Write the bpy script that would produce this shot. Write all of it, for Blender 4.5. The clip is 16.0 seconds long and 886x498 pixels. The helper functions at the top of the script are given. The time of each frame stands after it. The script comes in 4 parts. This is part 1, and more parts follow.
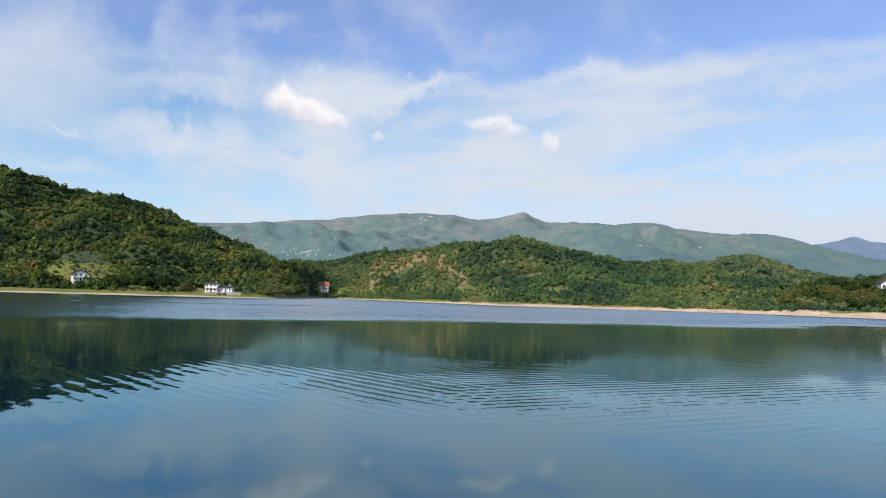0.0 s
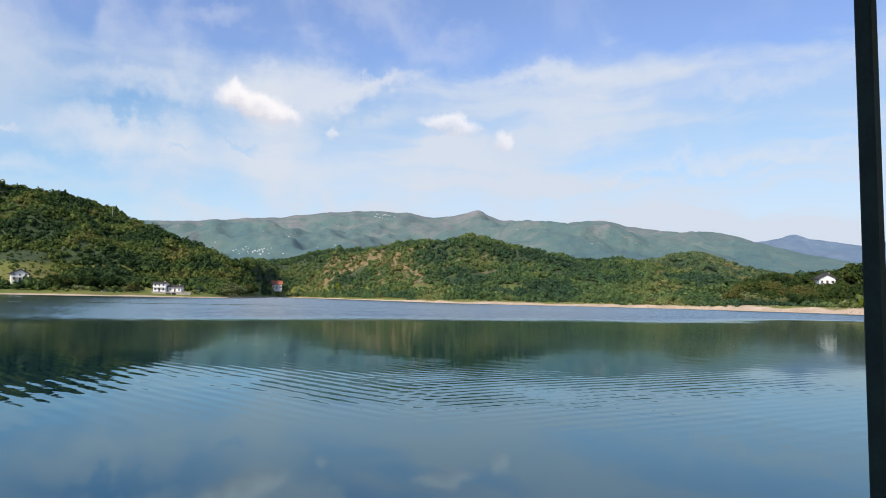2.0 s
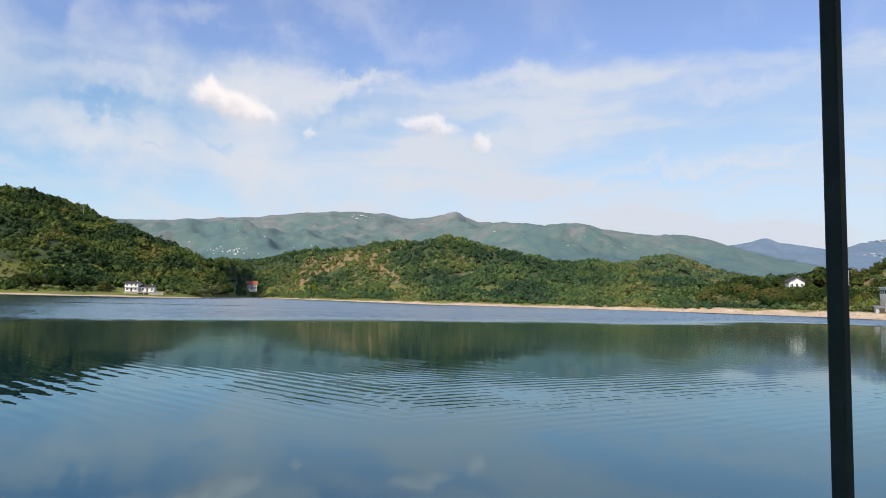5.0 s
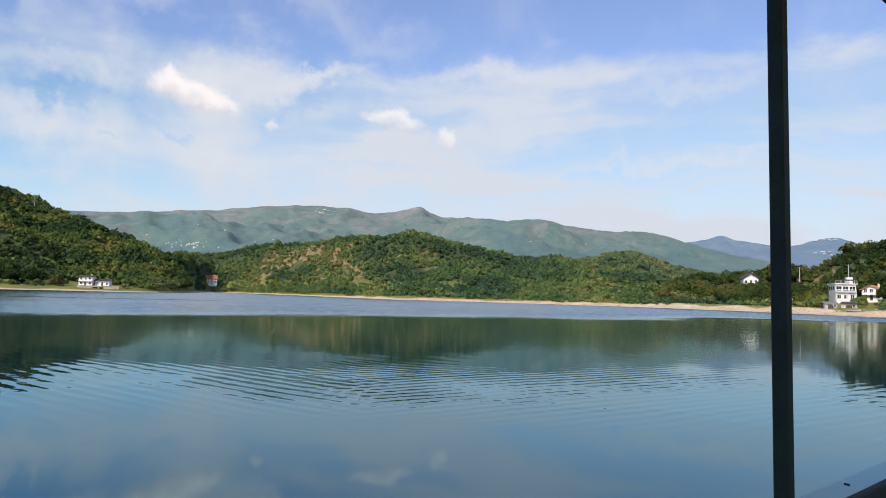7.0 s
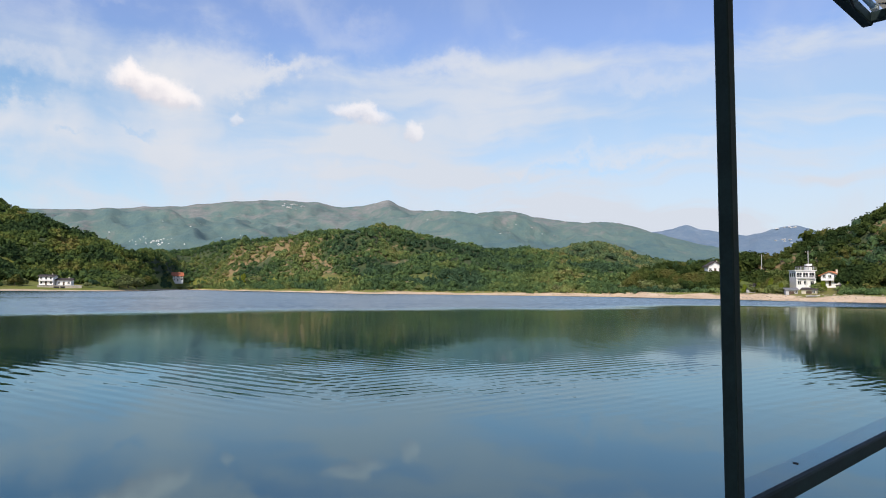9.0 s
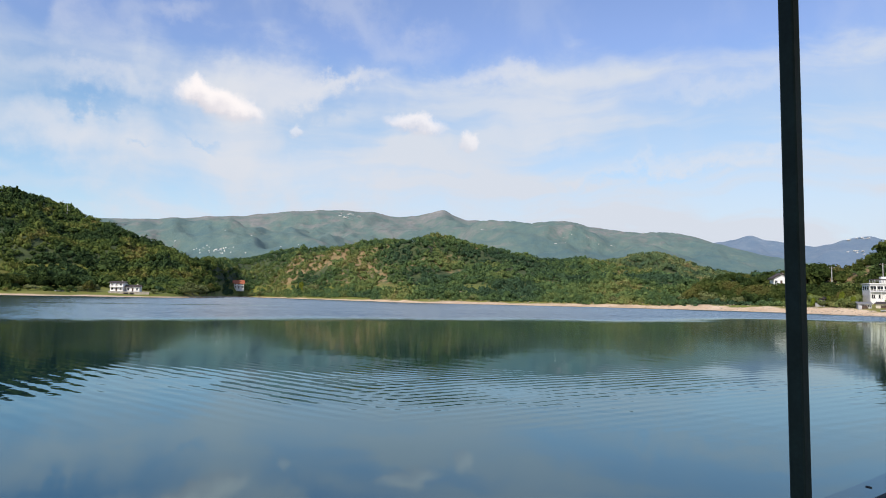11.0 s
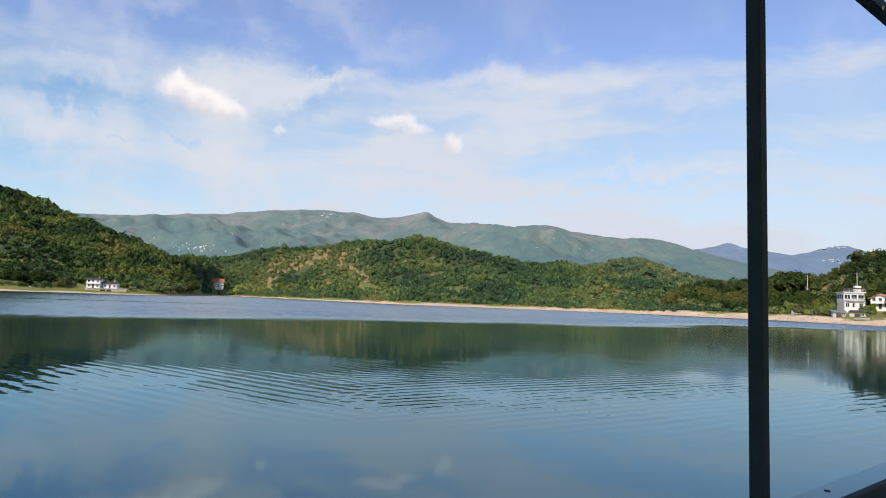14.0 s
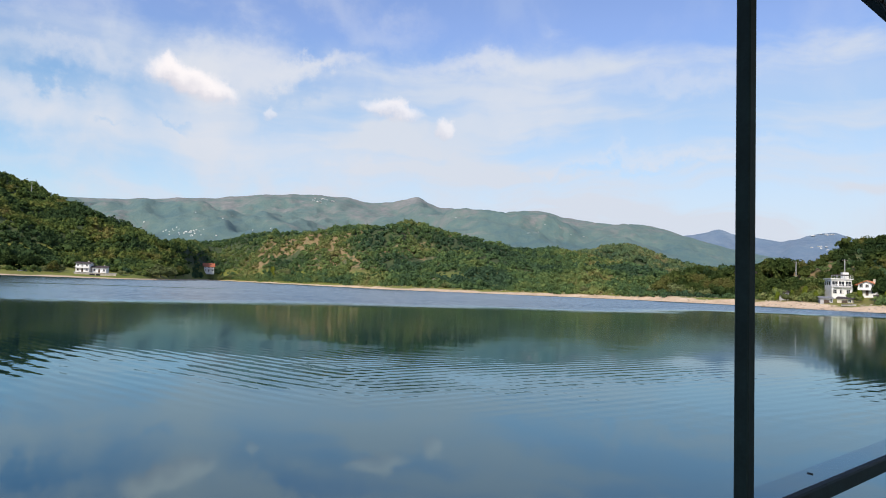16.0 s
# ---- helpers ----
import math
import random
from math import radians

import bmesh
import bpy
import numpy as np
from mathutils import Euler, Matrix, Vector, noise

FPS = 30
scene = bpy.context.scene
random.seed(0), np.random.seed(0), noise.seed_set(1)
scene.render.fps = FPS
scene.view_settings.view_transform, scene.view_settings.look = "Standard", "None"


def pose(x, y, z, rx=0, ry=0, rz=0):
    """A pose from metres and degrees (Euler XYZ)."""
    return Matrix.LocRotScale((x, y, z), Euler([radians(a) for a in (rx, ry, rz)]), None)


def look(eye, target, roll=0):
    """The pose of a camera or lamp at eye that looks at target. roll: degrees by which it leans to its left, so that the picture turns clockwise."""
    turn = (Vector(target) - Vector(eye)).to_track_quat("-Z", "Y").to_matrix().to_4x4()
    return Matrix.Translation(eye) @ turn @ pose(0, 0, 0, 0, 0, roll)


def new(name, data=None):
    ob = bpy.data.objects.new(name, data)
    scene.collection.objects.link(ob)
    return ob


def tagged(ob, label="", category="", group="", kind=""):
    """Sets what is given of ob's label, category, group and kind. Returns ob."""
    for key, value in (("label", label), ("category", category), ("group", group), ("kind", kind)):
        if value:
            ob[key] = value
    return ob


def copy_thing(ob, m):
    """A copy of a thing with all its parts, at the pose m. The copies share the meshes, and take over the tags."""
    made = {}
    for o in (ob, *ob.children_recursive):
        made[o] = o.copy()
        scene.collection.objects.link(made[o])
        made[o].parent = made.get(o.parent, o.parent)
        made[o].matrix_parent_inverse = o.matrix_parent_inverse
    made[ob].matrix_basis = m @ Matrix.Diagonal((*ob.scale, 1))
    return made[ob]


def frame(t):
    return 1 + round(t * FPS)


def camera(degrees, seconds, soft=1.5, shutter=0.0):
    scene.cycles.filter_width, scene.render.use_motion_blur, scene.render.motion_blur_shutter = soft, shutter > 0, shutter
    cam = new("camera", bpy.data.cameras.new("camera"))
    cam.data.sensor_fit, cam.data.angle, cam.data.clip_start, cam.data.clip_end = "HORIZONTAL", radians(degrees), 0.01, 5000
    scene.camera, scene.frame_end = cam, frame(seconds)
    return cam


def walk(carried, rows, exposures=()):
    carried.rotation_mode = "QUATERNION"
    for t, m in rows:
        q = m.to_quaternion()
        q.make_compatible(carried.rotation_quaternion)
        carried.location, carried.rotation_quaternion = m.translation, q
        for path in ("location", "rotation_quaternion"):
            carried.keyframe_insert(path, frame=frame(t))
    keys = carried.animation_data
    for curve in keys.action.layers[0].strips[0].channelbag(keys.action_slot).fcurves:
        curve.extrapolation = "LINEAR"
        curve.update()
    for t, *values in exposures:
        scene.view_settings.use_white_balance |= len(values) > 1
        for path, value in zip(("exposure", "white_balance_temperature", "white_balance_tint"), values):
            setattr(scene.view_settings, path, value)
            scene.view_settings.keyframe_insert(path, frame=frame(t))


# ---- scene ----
cam = camera(68.0, 16.0, soft=0.98)

# seconds, place, tilt from straight down, lean, turn
PATH = [
    (0.0, -0.0352, 0.0252, 3.0, 94.31, -1.6, 0.0),
    (0.5, -0.0352, 0.0252, 3.0, 94.22, -1.94, -1.22),
    (1.0, -0.0352, 0.0252, 3.0, 94.35, -1.83, -2.23),
    (1.5, -0.0352, 0.0252, 3.0, 93.87, -1.9, -3.14),
    (2.0, -0.0352, 0.0252, 3.0, 94.23, -1.19, -3.89),
    (2.5, -0.037, 0.0264, 3.0, 93.77, -1.01, -4.79),
    (3.0, -0.0388, 0.0277, 3.0, 93.62, -0.63, -4.47),
    (3.2, -0.0378, 0.027, 3.0, 93.34, -0.51, -4.27),
    (5.3, -0.0274, 0.0196, 3.0, 94.45, -1.5, -6.35),
    (5.5, -0.0264, 0.0189, 3.0, 94.06, -1.46, -6.8),
    (6.0, -0.0244, 0.0174, 3.0, 94.6, -1.51, -8.52),
    (6.5, -0.0224, 0.016, 3.0, 94.23, -1.74, -8.41),
    (7.0, -0.0168, 0.012, 3.0, 94.04, -1.58, -9.11),
    (7.5, -0.0113, 0.0081, 3.0, 93.98, -1.28, -10.77),
    (8.0, -0.001, 0.0007, 3.0, 93.59, -0.83, -12.65),
    (8.2, 0.0031, -0.0022, 3.0, 93.6, -0.8, -12.55),
    (10.3, 0.007, -0.005, 3.0, 93.3, -1.01, -8.97),
    (10.5, 0.0074, -0.0053, 3.0, 93.64, -1.24, -8.38),
    (11.0, 0.0077, -0.0055, 3.0, 94.26, -1.15, -6.96),
    (11.5, 0.0081, -0.0058, 3.0, 94.23, -1.41, -6.37),
    (12.0, 0.0079, -0.0056, 3.0, 93.75, -1.37, -4.61),
    (12.5, 0.0076, -0.0054, 3.0, 93.97, -1.72, -3.36),
    (13.0, 0.0164, -0.0117, 3.0, 94.39, -1.9, -6.67),
    (13.5, 0.028, -0.02, 3.0, 94.9, -1.86, -8.27),
    (14.0, 0.0291, -0.0208, 3.0, 94.48, -2.04, -8.59),
    (14.5, 0.033, -0.0235, 3.0, 94.14, -1.88, -9.26),
    (15.0, 0.036, -0.0257, 3.0, 94.05, -2.12, -9.45),
    (15.5, 0.0353, -0.0252, 3.0, 93.49, -2.42, -8.96),
    (16.0, 0.0321, -0.0229, 3.0, 93.23, -2.21, -9.35),
]
walk(cam, [(t, pose(x, y, z, rx, ry, rz)) for t, x, y, z, rx, ry, rz in PATH], 
     exposures=[(0.0, 0.0, 6500, 10), (3.2, 0.0, 6500, 10), (5.3, 0.0, 6740, 11), (14.5, 0.0, 6740, 11), (16.0, 0.0, 6640, 11)])

# ---- light ----
SUN_AZ, SUN_EL = 214.0, 39.0          # compass turn of the sun, clockwise from +y, and its height
sun = new("sun", bpy.data.lights.new("sun", "SUN"))
sun.data.energy, sun.data.angle, sun.data.color = 4.2, radians(0.6), (1.0, 0.93, 0.82)
sd = Vector((math.sin(radians(SUN_AZ)) * math.cos(radians(SUN_EL)), math.cos(radians(SUN_AZ)) * math.cos(radians(SUN_EL)), math.sin(radians(SUN_EL))))
sun.matrix_world = look(sd * 100, (0, 0, 0))


class Nodes:
    """Short hand for a node tree."""

    def __init__(self, tree):
        self.t = tree
        tree.nodes.clear()

    def add(self, kind, props=None, **ins):
        n = self.t.nodes.new(kind)
        for k, v in (props or {}).items():
            setattr(n, k, v)
        for k, v in ins.items():
            key = int(k[1:]) if k[0] == "i" and k[1:].isdigit() else k.replace("_", " ")
            s = n.inputs[key]
            if isinstance(v, bpy.types.NodeSocket):
                self.t.links.new(v, s)
            else:
                s.default_value = v
        return n

    def math(self, op, a, b=0.0, c=0.0, clamp=False):
        return self.add("ShaderNodeMath", {"operation": op, "use_clamp": clamp}, i0=a, i1=b, i2=c).outputs[0]

    def vec(self, op, a, b=(0, 0, 0)):
        n = self.add("ShaderNodeVectorMath", {"operation": op}, i0=a, i1=b)
        return n.outputs["Value"] if op in ("DOT_PRODUCT", "LENGTH") else n.outputs[0]

    def scale(self, v, xyz, rot=(0, 0, 0), loc=(0, 0, 0)):
        return self.add("ShaderNodeMapping", None, Vector=v, Scale=xyz, Rotation=rot, Location=loc).outputs[0]

    def noise(self, v, scale, detail=4.0, rough=0.55, distort=0.0):
        return self.add("ShaderNodeTexNoise", None, Vector=v, Scale=scale, Detail=detail, Roughness=rough, Distortion=distort).outputs["Fac"]

    def ramp(self, f, stops):
        n = self.add("ShaderNodeValToRGB", None, Fac=f)
        el = n.color_ramp.elements
        while len(el) < len(stops):
            el.new(0.5)
        for e, (p, c) in zip(el, stops):
            e.position = p
            e.color = (*c, 1) if len(c) == 3 else c
        return n.outputs[0]

    def band(self, f, lo, hi, a=0.0, b=1.0):
        n = self.add("ShaderNodeMapRange", {"interpolation_type": "SMOOTHSTEP"}, i0=f, i1=lo, i2=hi, i3=a, i4=b)
        return n.outputs[0]

    def mix(self, f, a, b, mode="MIX"):
        n = self.t.nodes.new("ShaderNodeMix")
        n.data_type, n.blend_type = "RGBA", mode
        for s, v in ((n.inputs[0], f), (n.inputs[6], a), (n.inputs[7], b)):
            if isinstance(v, bpy.types.NodeSocket):
                self.t.links.new(v, s)
            else:
                s.default_value = (*v, 1) if isinstance(v, tuple) and len(v) == 3 else v
        return n.outputs[2]


def way(az, el):
    a, e = radians(az), radians(el)
    return Vector((math.sin(a) * math.cos(e), math.cos(a) * math.cos(e), math.sin(e)))


world = bpy.data.worlds.new("sky")
scene.world = world
world.use_nodes = True
W = Nodes(world.node_tree)
sky = W.add("ShaderNodeTexSky", {"sky_type": "NISHITA", "sun_disc": False, "sun_elevation": radians(SUN_EL), "sun_rotation": radians(SUN_AZ),
                                 "air_density": 1.0, "dust_density": 0.6, "ozone_density": 2.2})
gen = W.add("ShaderNodeTexCoord").outputs["Generated"]
east_of, north_of, up = W.add("ShaderNodeSeparateXYZ", None, Vector=gen).outputs
base = W.mix(W.band(up, 0.24, 0.38), W.vec("MULTIPLY", sky.outputs[0], (0.116, 0.150, 0.166)), W.vec("MULTIPLY", sky.outputs[0], (0.180, 0.172, 0.196)))
# a broad soft sheet of thin cloud from the horizon up to a torn upper edge, with level streaks and gaps
warp = W.add("ShaderNodeTexNoise", None, Vector=gen, Scale=2.6, Detail=4.0, Roughness=0.6).outputs["Color"]
drift = W.vec("SCALE", W.vec("SUBTRACT", warp, (0.5, 0.5, 0.5)))
drift.node.inputs["Scale"].default_value = 0.14
soft = W.vec("ADD", gen, drift)
streak = W.noise(W.scale(soft, (1.5, 1.5, 10.0), rot=(0.0, 0.05, 0.0), loc=(3.1, 0.4, 0.2)), 1.7, 5.0, 0.52)
torn_edge = W.noise(W.scale(soft, (2.0, 2.0, 5.0)), 2.6, 6.0, 0.6)
wisps = W.noise(W.scale(soft, (3.2, 3.2, 2.0), rot=(0.3, 0.5, 0.2)), 2.0, 5.0, 0.55)
top = W.math("ADD", up, W.math("MULTIPLY", W.math("SUBTRACT", torn_edge, 0.5), 0.16))
deck = W.band(top, 0.30, 0.365, 1.0, 0.0)
deck = W.math("MULTIPLY", deck, W.math("ADD", W.math("MULTIPLY", W.band(streak, 0.38, 0.60), 0.46), 0.40))
deck = W.math("MULTIPLY", deck, W.band(east_of, -0.5, 0.05, 0.50, 1.0))
deck = W.math("ADD", deck, W.math("MULTIPLY", W.band(up, 0.07, 0.26, 0.44, 0.0), W.band(east_of, -0.4, 0.1, 0.3, 1.0)), clamp=True)
thin = W.math("ADD", deck, W.math("MULTIPLY", W.band(wisps, 0.48, 0.70), W.band(east_of, -0.1, 0.25, 0.42, 0.16)), clamp=True)
lit = W.mix(thin, base, (0.665, 0.735, 0.845))
# single clouds: where they hang, half width and half height in degrees, lean, strength
def torn_by(scale, much):
    rag = W.add("ShaderNodeTexNoise", None, Vector=gen, Scale=scale, Detail=6.0, Roughness=0.62).outputs["Color"]
    rag = W.vec("SCALE", W.vec("SUBTRACT", rag, (0.5, 0.5, 0.5)))
    rag.node.inputs["Scale"].default_value = much
    return W.vec("ADD", gen, rag)


GAPS = ((-22.1, 14.5, 4.7, 0.6, -3, 0.55), (-3.9, 16.4, 3.7, 1.0, 22, 0.38), (-11.8, 22.0, 4.4, 1.9, 20, 0.4), (-14.7, 11.8, 1.7, 0.3, -28, 0.35),
        (-18.4, 11.3, 0.9, 0.3, 0, 0.3), (-32.5, 10.2, 3.0, 0.7, -5, 0.35), (-23.0, 8.4, 6.4, 1.1, 0, 0.3), (19.6, 20.9, 12.8, 1.3, 2, 0.25),
        (23.9, 10.5, 8.4, 0.5, 0, 0.25), (-26.5, 17.2, 3.0, 1.3, 10, 0.3))
VEILS = ((-10.2, 17.8, 4.7, 2.4, 10, 0.72), (-2.5, 18.7, 4.7, 0.7, 9, 0.72), (-6.2, 17.4, 3.5, 1.1, 24, 0.6), (-34.0, 15.8, 5.4, 4.9, 60, 0.55),
        (-23.9, 12.3, 4.9, 1.8, 0, 0.62), (-21.8, 16.2, 7.9, 0.9, -3, 0.42), (-23.8, 20.6, 1.4, 3.5, -20, 0.34), (-21.1, 20.0, 2.2, 2.0, 0, 0.26),
        (-16.2, 22.1, 3.0, 1.0, 10, 0.3), (12.7, 18.6, 6.9, 0.9, -2, 0.5), (30.0, 17.5, 7.4, 0.9, 5, 0.34), (-2.7, 23.7, 4.9, 2.0, -25, 0.3),
        (3.7, 21.4, 3.5, 1.3, 0, 0.24), (-7.5, 10.9, 13.3, 2.4, -4, 0.42), (15.5, 14.9, 6.4, 1.7, 0, 0.36), (28.0, 11.4, 10.8, 0.6, 2, 0.38),
        (-30.1, 12.3, 1.5, 0.4, -15, 0.5), (-30.3, 9.3, 6.4, 1.1, -8, 0.45), (-8.6, 15.4, 3.0, 1.5, 30, 0.3))
HEAPS = ((-12.5, 15.7, 3.6, 1.4, -17, 1.0), (-13.9, 16.1, 2.2, 1.2, 0, 0.9), (-10.1, 15.0, 1.5, 0.9, -10, 0.7),
         (4.3, 15.1, 2.8, 0.9, -8, 0.72), (9.1, 13.7, 0.8, 0.9, -30, 0.6), (-6.2, 13.8, 0.6, 0.5, 0, 0.4))
ragged, lumpy = torn_by(9.0, 0.16), torn_by(26.0, 0.045)
for group, torn, inner, outer in ((VEILS, ragged, 0.0, 1.45), (GAPS, ragged, 0.0, 1.4), (HEAPS, lumpy, 0.45, 1.15)):
    for az, el, wide, high, lean, strong in group:
        d = way(az, el)
        e1 = Vector((math.cos(radians(az)), -math.sin(radians(az)), 0))
        e2 = e1.cross(d)
        c, s = math.cos(radians(lean)), math.sin(radians(lean))
        a1, a2 = e1 * c + e2 * s, e2 * c - e1 * s
        off = W.vec("SUBTRACT", torn, tuple(d))
        u = W.math("DIVIDE", W.vec("DOT_PRODUCT", off, tuple(a1)), math.tan(radians(wide)))
        v = W.math("DIVIDE", W.vec("DOT_PRODUCT", off, tuple(a2)), math.tan(radians(high)))
        q = W.math("SQRT", W.math("ADD", W.math("MULTIPLY", u, u), W.math("MULTIPLY", v, v)))
        front = W.math("GREATER_THAN", W.vec("DOT_PRODUCT", gen, tuple(d)), 0.5)
        puff = W.math("MULTIPLY", W.math("MULTIPLY", W.band(q, inner, outer, 1.0, 0.0), strong), front)
        if group is GAPS:
            tone = W.mix(1.0, base, (0.98, 0.98, 0.98), "MULTIPLY")
        elif group is VEILS:
            tone = (0.74, 0.78, 0.86)
        else:
            tone = W.mix(W.band(v, -1.0, 0.4), (0.66, 0.67, 0.76), (0.98, 0.95, 0.97))
        lit = W.mix(puff, lit, tone)
bg = W.add("ShaderNodeBackground", None, Color=lit, Strength=1.0)
W.add("ShaderNodeOutputWorld", None, Surface=bg.outputs[0])

# ---- materials ----


def material(name):
    m = bpy.data.materials.new(name)
    m.use_nodes = True
    return m, Nodes(m.node_tree)


def finish(n, color, rough=0.8, bump=None, strength=0.3, dist=0.05, **more):
    ins = dict(Base_Color=color, Roughness=rough, **more)
    if bump is not None:
        ins["Normal"] = n.add("ShaderNodeBump", None, Strength=strength, Distance=dist, Height=bump).outputs[0]
    p = n.add("ShaderNodeBsdfPrincipled", None, **ins)
    n.add("ShaderNodeOutputMaterial", None, Surface=p.outputs[0])


def place(n):
    return n.add("ShaderNodeNewGeometry").outputs["Position"]


def plain(name, color, rough=0.7, vary=0.25, scale=1.5, bump=0.15, metal=0.0, gloss=0.5):
    """Painted or worn surface: a colour, broken by stains and grain."""
    m, n = material(name)
    p = place(n)
    big, fine = n.noise(p, scale, 5.0), n.noise(p, scale * 14, 3.0)
    f = n.math("ADD", n.math("MULTIPLY", big, 0.7), n.math("MULTIPLY", fine, 0.3))
    dark = tuple(c * (1 - vary) for c in color)
    light = tuple(min(1.0, c * (1 + vary * 0.6)) for c in color)
    finish(n, n.mix(n.band(f, 0.3, 0.7), dark, light), rough, fine, bump, 0.02, Metallic=metal, Specular_IOR_Level=gloss)
    return m


def foliage(name, stops, patch=0.017, crown=0.13, drop=0.53, much=1.3):
    """Leaves: kinds of tree in patches, each crown its own shade, each spray a little off."""
    m, n = material(name)
    g = n.add("ShaderNodeNewGeometry")
    p = g.outputs["Position"]
    a = n.noise(p, patch, 4.0)
    b = n.noise(p, crown, 2.0, 0.4)
    c = g.outputs["Random Per Island"]
    f = n.math("ADD", n.math("MULTIPLY", a, much), n.math("MULTIPLY", b, 0.42))
    f = n.math("ADD", f, n.math("MULTIPLY", c, 0.06))
    f = n.math("SUBTRACT", f, drop)
    col = n.ramp(f, stops)
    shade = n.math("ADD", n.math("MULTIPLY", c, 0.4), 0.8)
    col = n.mix(1.0, col, n.add("ShaderNodeCombineXYZ", None, X=shade, Y=shade, Z=shade).outputs[0], "MULTIPLY")
    d = n.add("ShaderNodeBsdfDiffuse", None, Color=col)
    tr = n.add("ShaderNodeBsdfTranslucent", None, Color=col)
    s = n.add("ShaderNodeMixShader", None, i0=0.22, i1=d.outputs[0], i2=tr.outputs[0])
    n.add("ShaderNodeOutputMaterial", None, Surface=s.outputs[0])
    return m


LEAF_WOOD = foliage("mixed_wood_leaves", [(0.16, (0.056, 0.100, 0.054)), (0.34, (0.090, 0.148, 0.058)), (0.48, (0.140, 0.190, 0.066)), (0.60, (0.190, 0.220, 0.076)), (0.74, (0.220, 0.190, 0.078)), (0.88, (0.25, 0.155, 0.08))], 0.020, 0.17, 0.80, 1.8)
LEAF_WEST = foliage("shaded_hill_leaves", [(0.20, (0.048, 0.082, 0.034)), (0.36, (0.088, 0.130, 0.040)), (0.50, (0.135, 0.170, 0.046)), (0.62, (0.178, 0.182, 0.055)), (0.76, (0.20, 0.160, 0.062))], 0.024, 0.16, 0.78, 1.8)
LEAF_DARK = foliage("oak_leaves", [(0.2, (0.028, 0.048, 0.018)), (0.38, (0.050, 0.074, 0.022)), (0.50, (0.082, 0.104, 0.030)), (0.64, (0.130, 0.122, 0.040))], 0.045, 0.2, 0.50)
# Paler, bluer greens than LEAF_WOOD: distance haze is put into the leaf colour.
LEAF_HAZY = foliage("hazed_rear_hill_leaves", [(0.20, (0.075, 0.125, 0.075)), (0.36, (0.115, 0.168, 0.078)), (0.48, (0.165, 0.200, 0.085)), (0.58, (0.215, 0.222, 0.10)), (0.72, (0.22, 0.185, 0.09))], 0.03)
LEAF_PALE = foliage("willow_leaves", [(0.2, (0.15, 0.18, 0.07)), (0.5, (0.20, 0.22, 0.095)), (0.8, (0.24, 0.24, 0.12))])
LEAF_LIME = foliage("poplar_leaves", [(0.2, (0.12, 0.16, 0.022)), (0.5, (0.17, 0.20, 0.03)), (0.8, (0.22, 0.22, 0.04))])
BARK = plain("bark", (0.12, 0.095, 0.07), 0.9)
WHITE = plain("white_render", (0.80, 0.79, 0.76), 0.85, 0.14, 0.6)
CREAM = plain("cream_render", (0.62, 0.56, 0.45), 0.85, 0.2, 0.6)
STONE = plain("stone_wall", (0.42, 0.37, 0.29), 0.9, 0.35, 0.9)
CONCRETE = plain("concrete", (0.42, 0.42, 0.42), 0.85, 0.25, 0.8)
ROOF_RED = plain("red_roof_tiles", (0.42, 0.135, 0.065), 0.8, 0.35, 1.2)
ROOF_ORANGE = plain("orange_roof_tiles", (0.55, 0.20, 0.085), 0.8, 0.3, 1.2)
ROOF_DARK = plain("dark_roof_tiles", (0.055, 0.042, 0.038), 0.8, 0.3, 1.2)
ROOF_GREY = plain("grey_roof_sheet", (0.20, 0.20, 0.20), 0.6, 0.3, 1.2)
TIMBER = plain("dark_timber", (0.075, 0.048, 0.032), 0.8, 0.3, 2.0)
GLASS_DARK = plain("window_glass", (0.022, 0.028, 0.034), 0.12, 0.2, 2.0, 0.0)
STEEL_DARK = plain("dark_green_paint", (0.010, 0.022, 0.022), 0.6, 0.35, 9.0, 0.05, 0.0, 0.15)
STEEL_PALE = plain("galvanised_steel", (0.45, 0.46, 0.47), 0.45, 0.2, 3.0, 0.05, 0.6)
def canvas_material():
    """Woven sun canvas: the light shows through it."""
    m, n = material("grey_canvas")
    p = place(n)
    col = n.mix(n.band(n.noise(p, 7.0, 5.0), 0.35, 0.65), (0.36, 0.34, 0.28), (0.44, 0.42, 0.36))
    d = n.add("ShaderNodeBsdfDiffuse", None, Color=col)
    t = n.add("ShaderNodeBsdfTranslucent", None, Color=col)
    s = n.add("ShaderNodeMixShader", None, i0=0.45, i1=d.outputs[0], i2=t.outputs[0])
    n.add("ShaderNodeOutputMaterial", None, Surface=s.outputs[0])
    return m


CANVAS = canvas_material()
LIGHT_BLUE = plain("light_blue_paint", (0.34, 0.52, 0.70), 0.5, 0.15, 8.0)
BLACK = plain("black_rubber", (0.012, 0.012, 0.013), 0.6, 0.3, 12.0)
DECK = plain("deck_boards", (0.17, 0.13, 0.09), 0.75, 0.3, 4.0)
CRAG = plain("white_crag", (0.62, 0.60, 0.57), 0.9, 0.2, 0.3)
ROCK = plain("limestone", (0.42, 0.35, 0.27), 0.9, 0.35, 0.7)


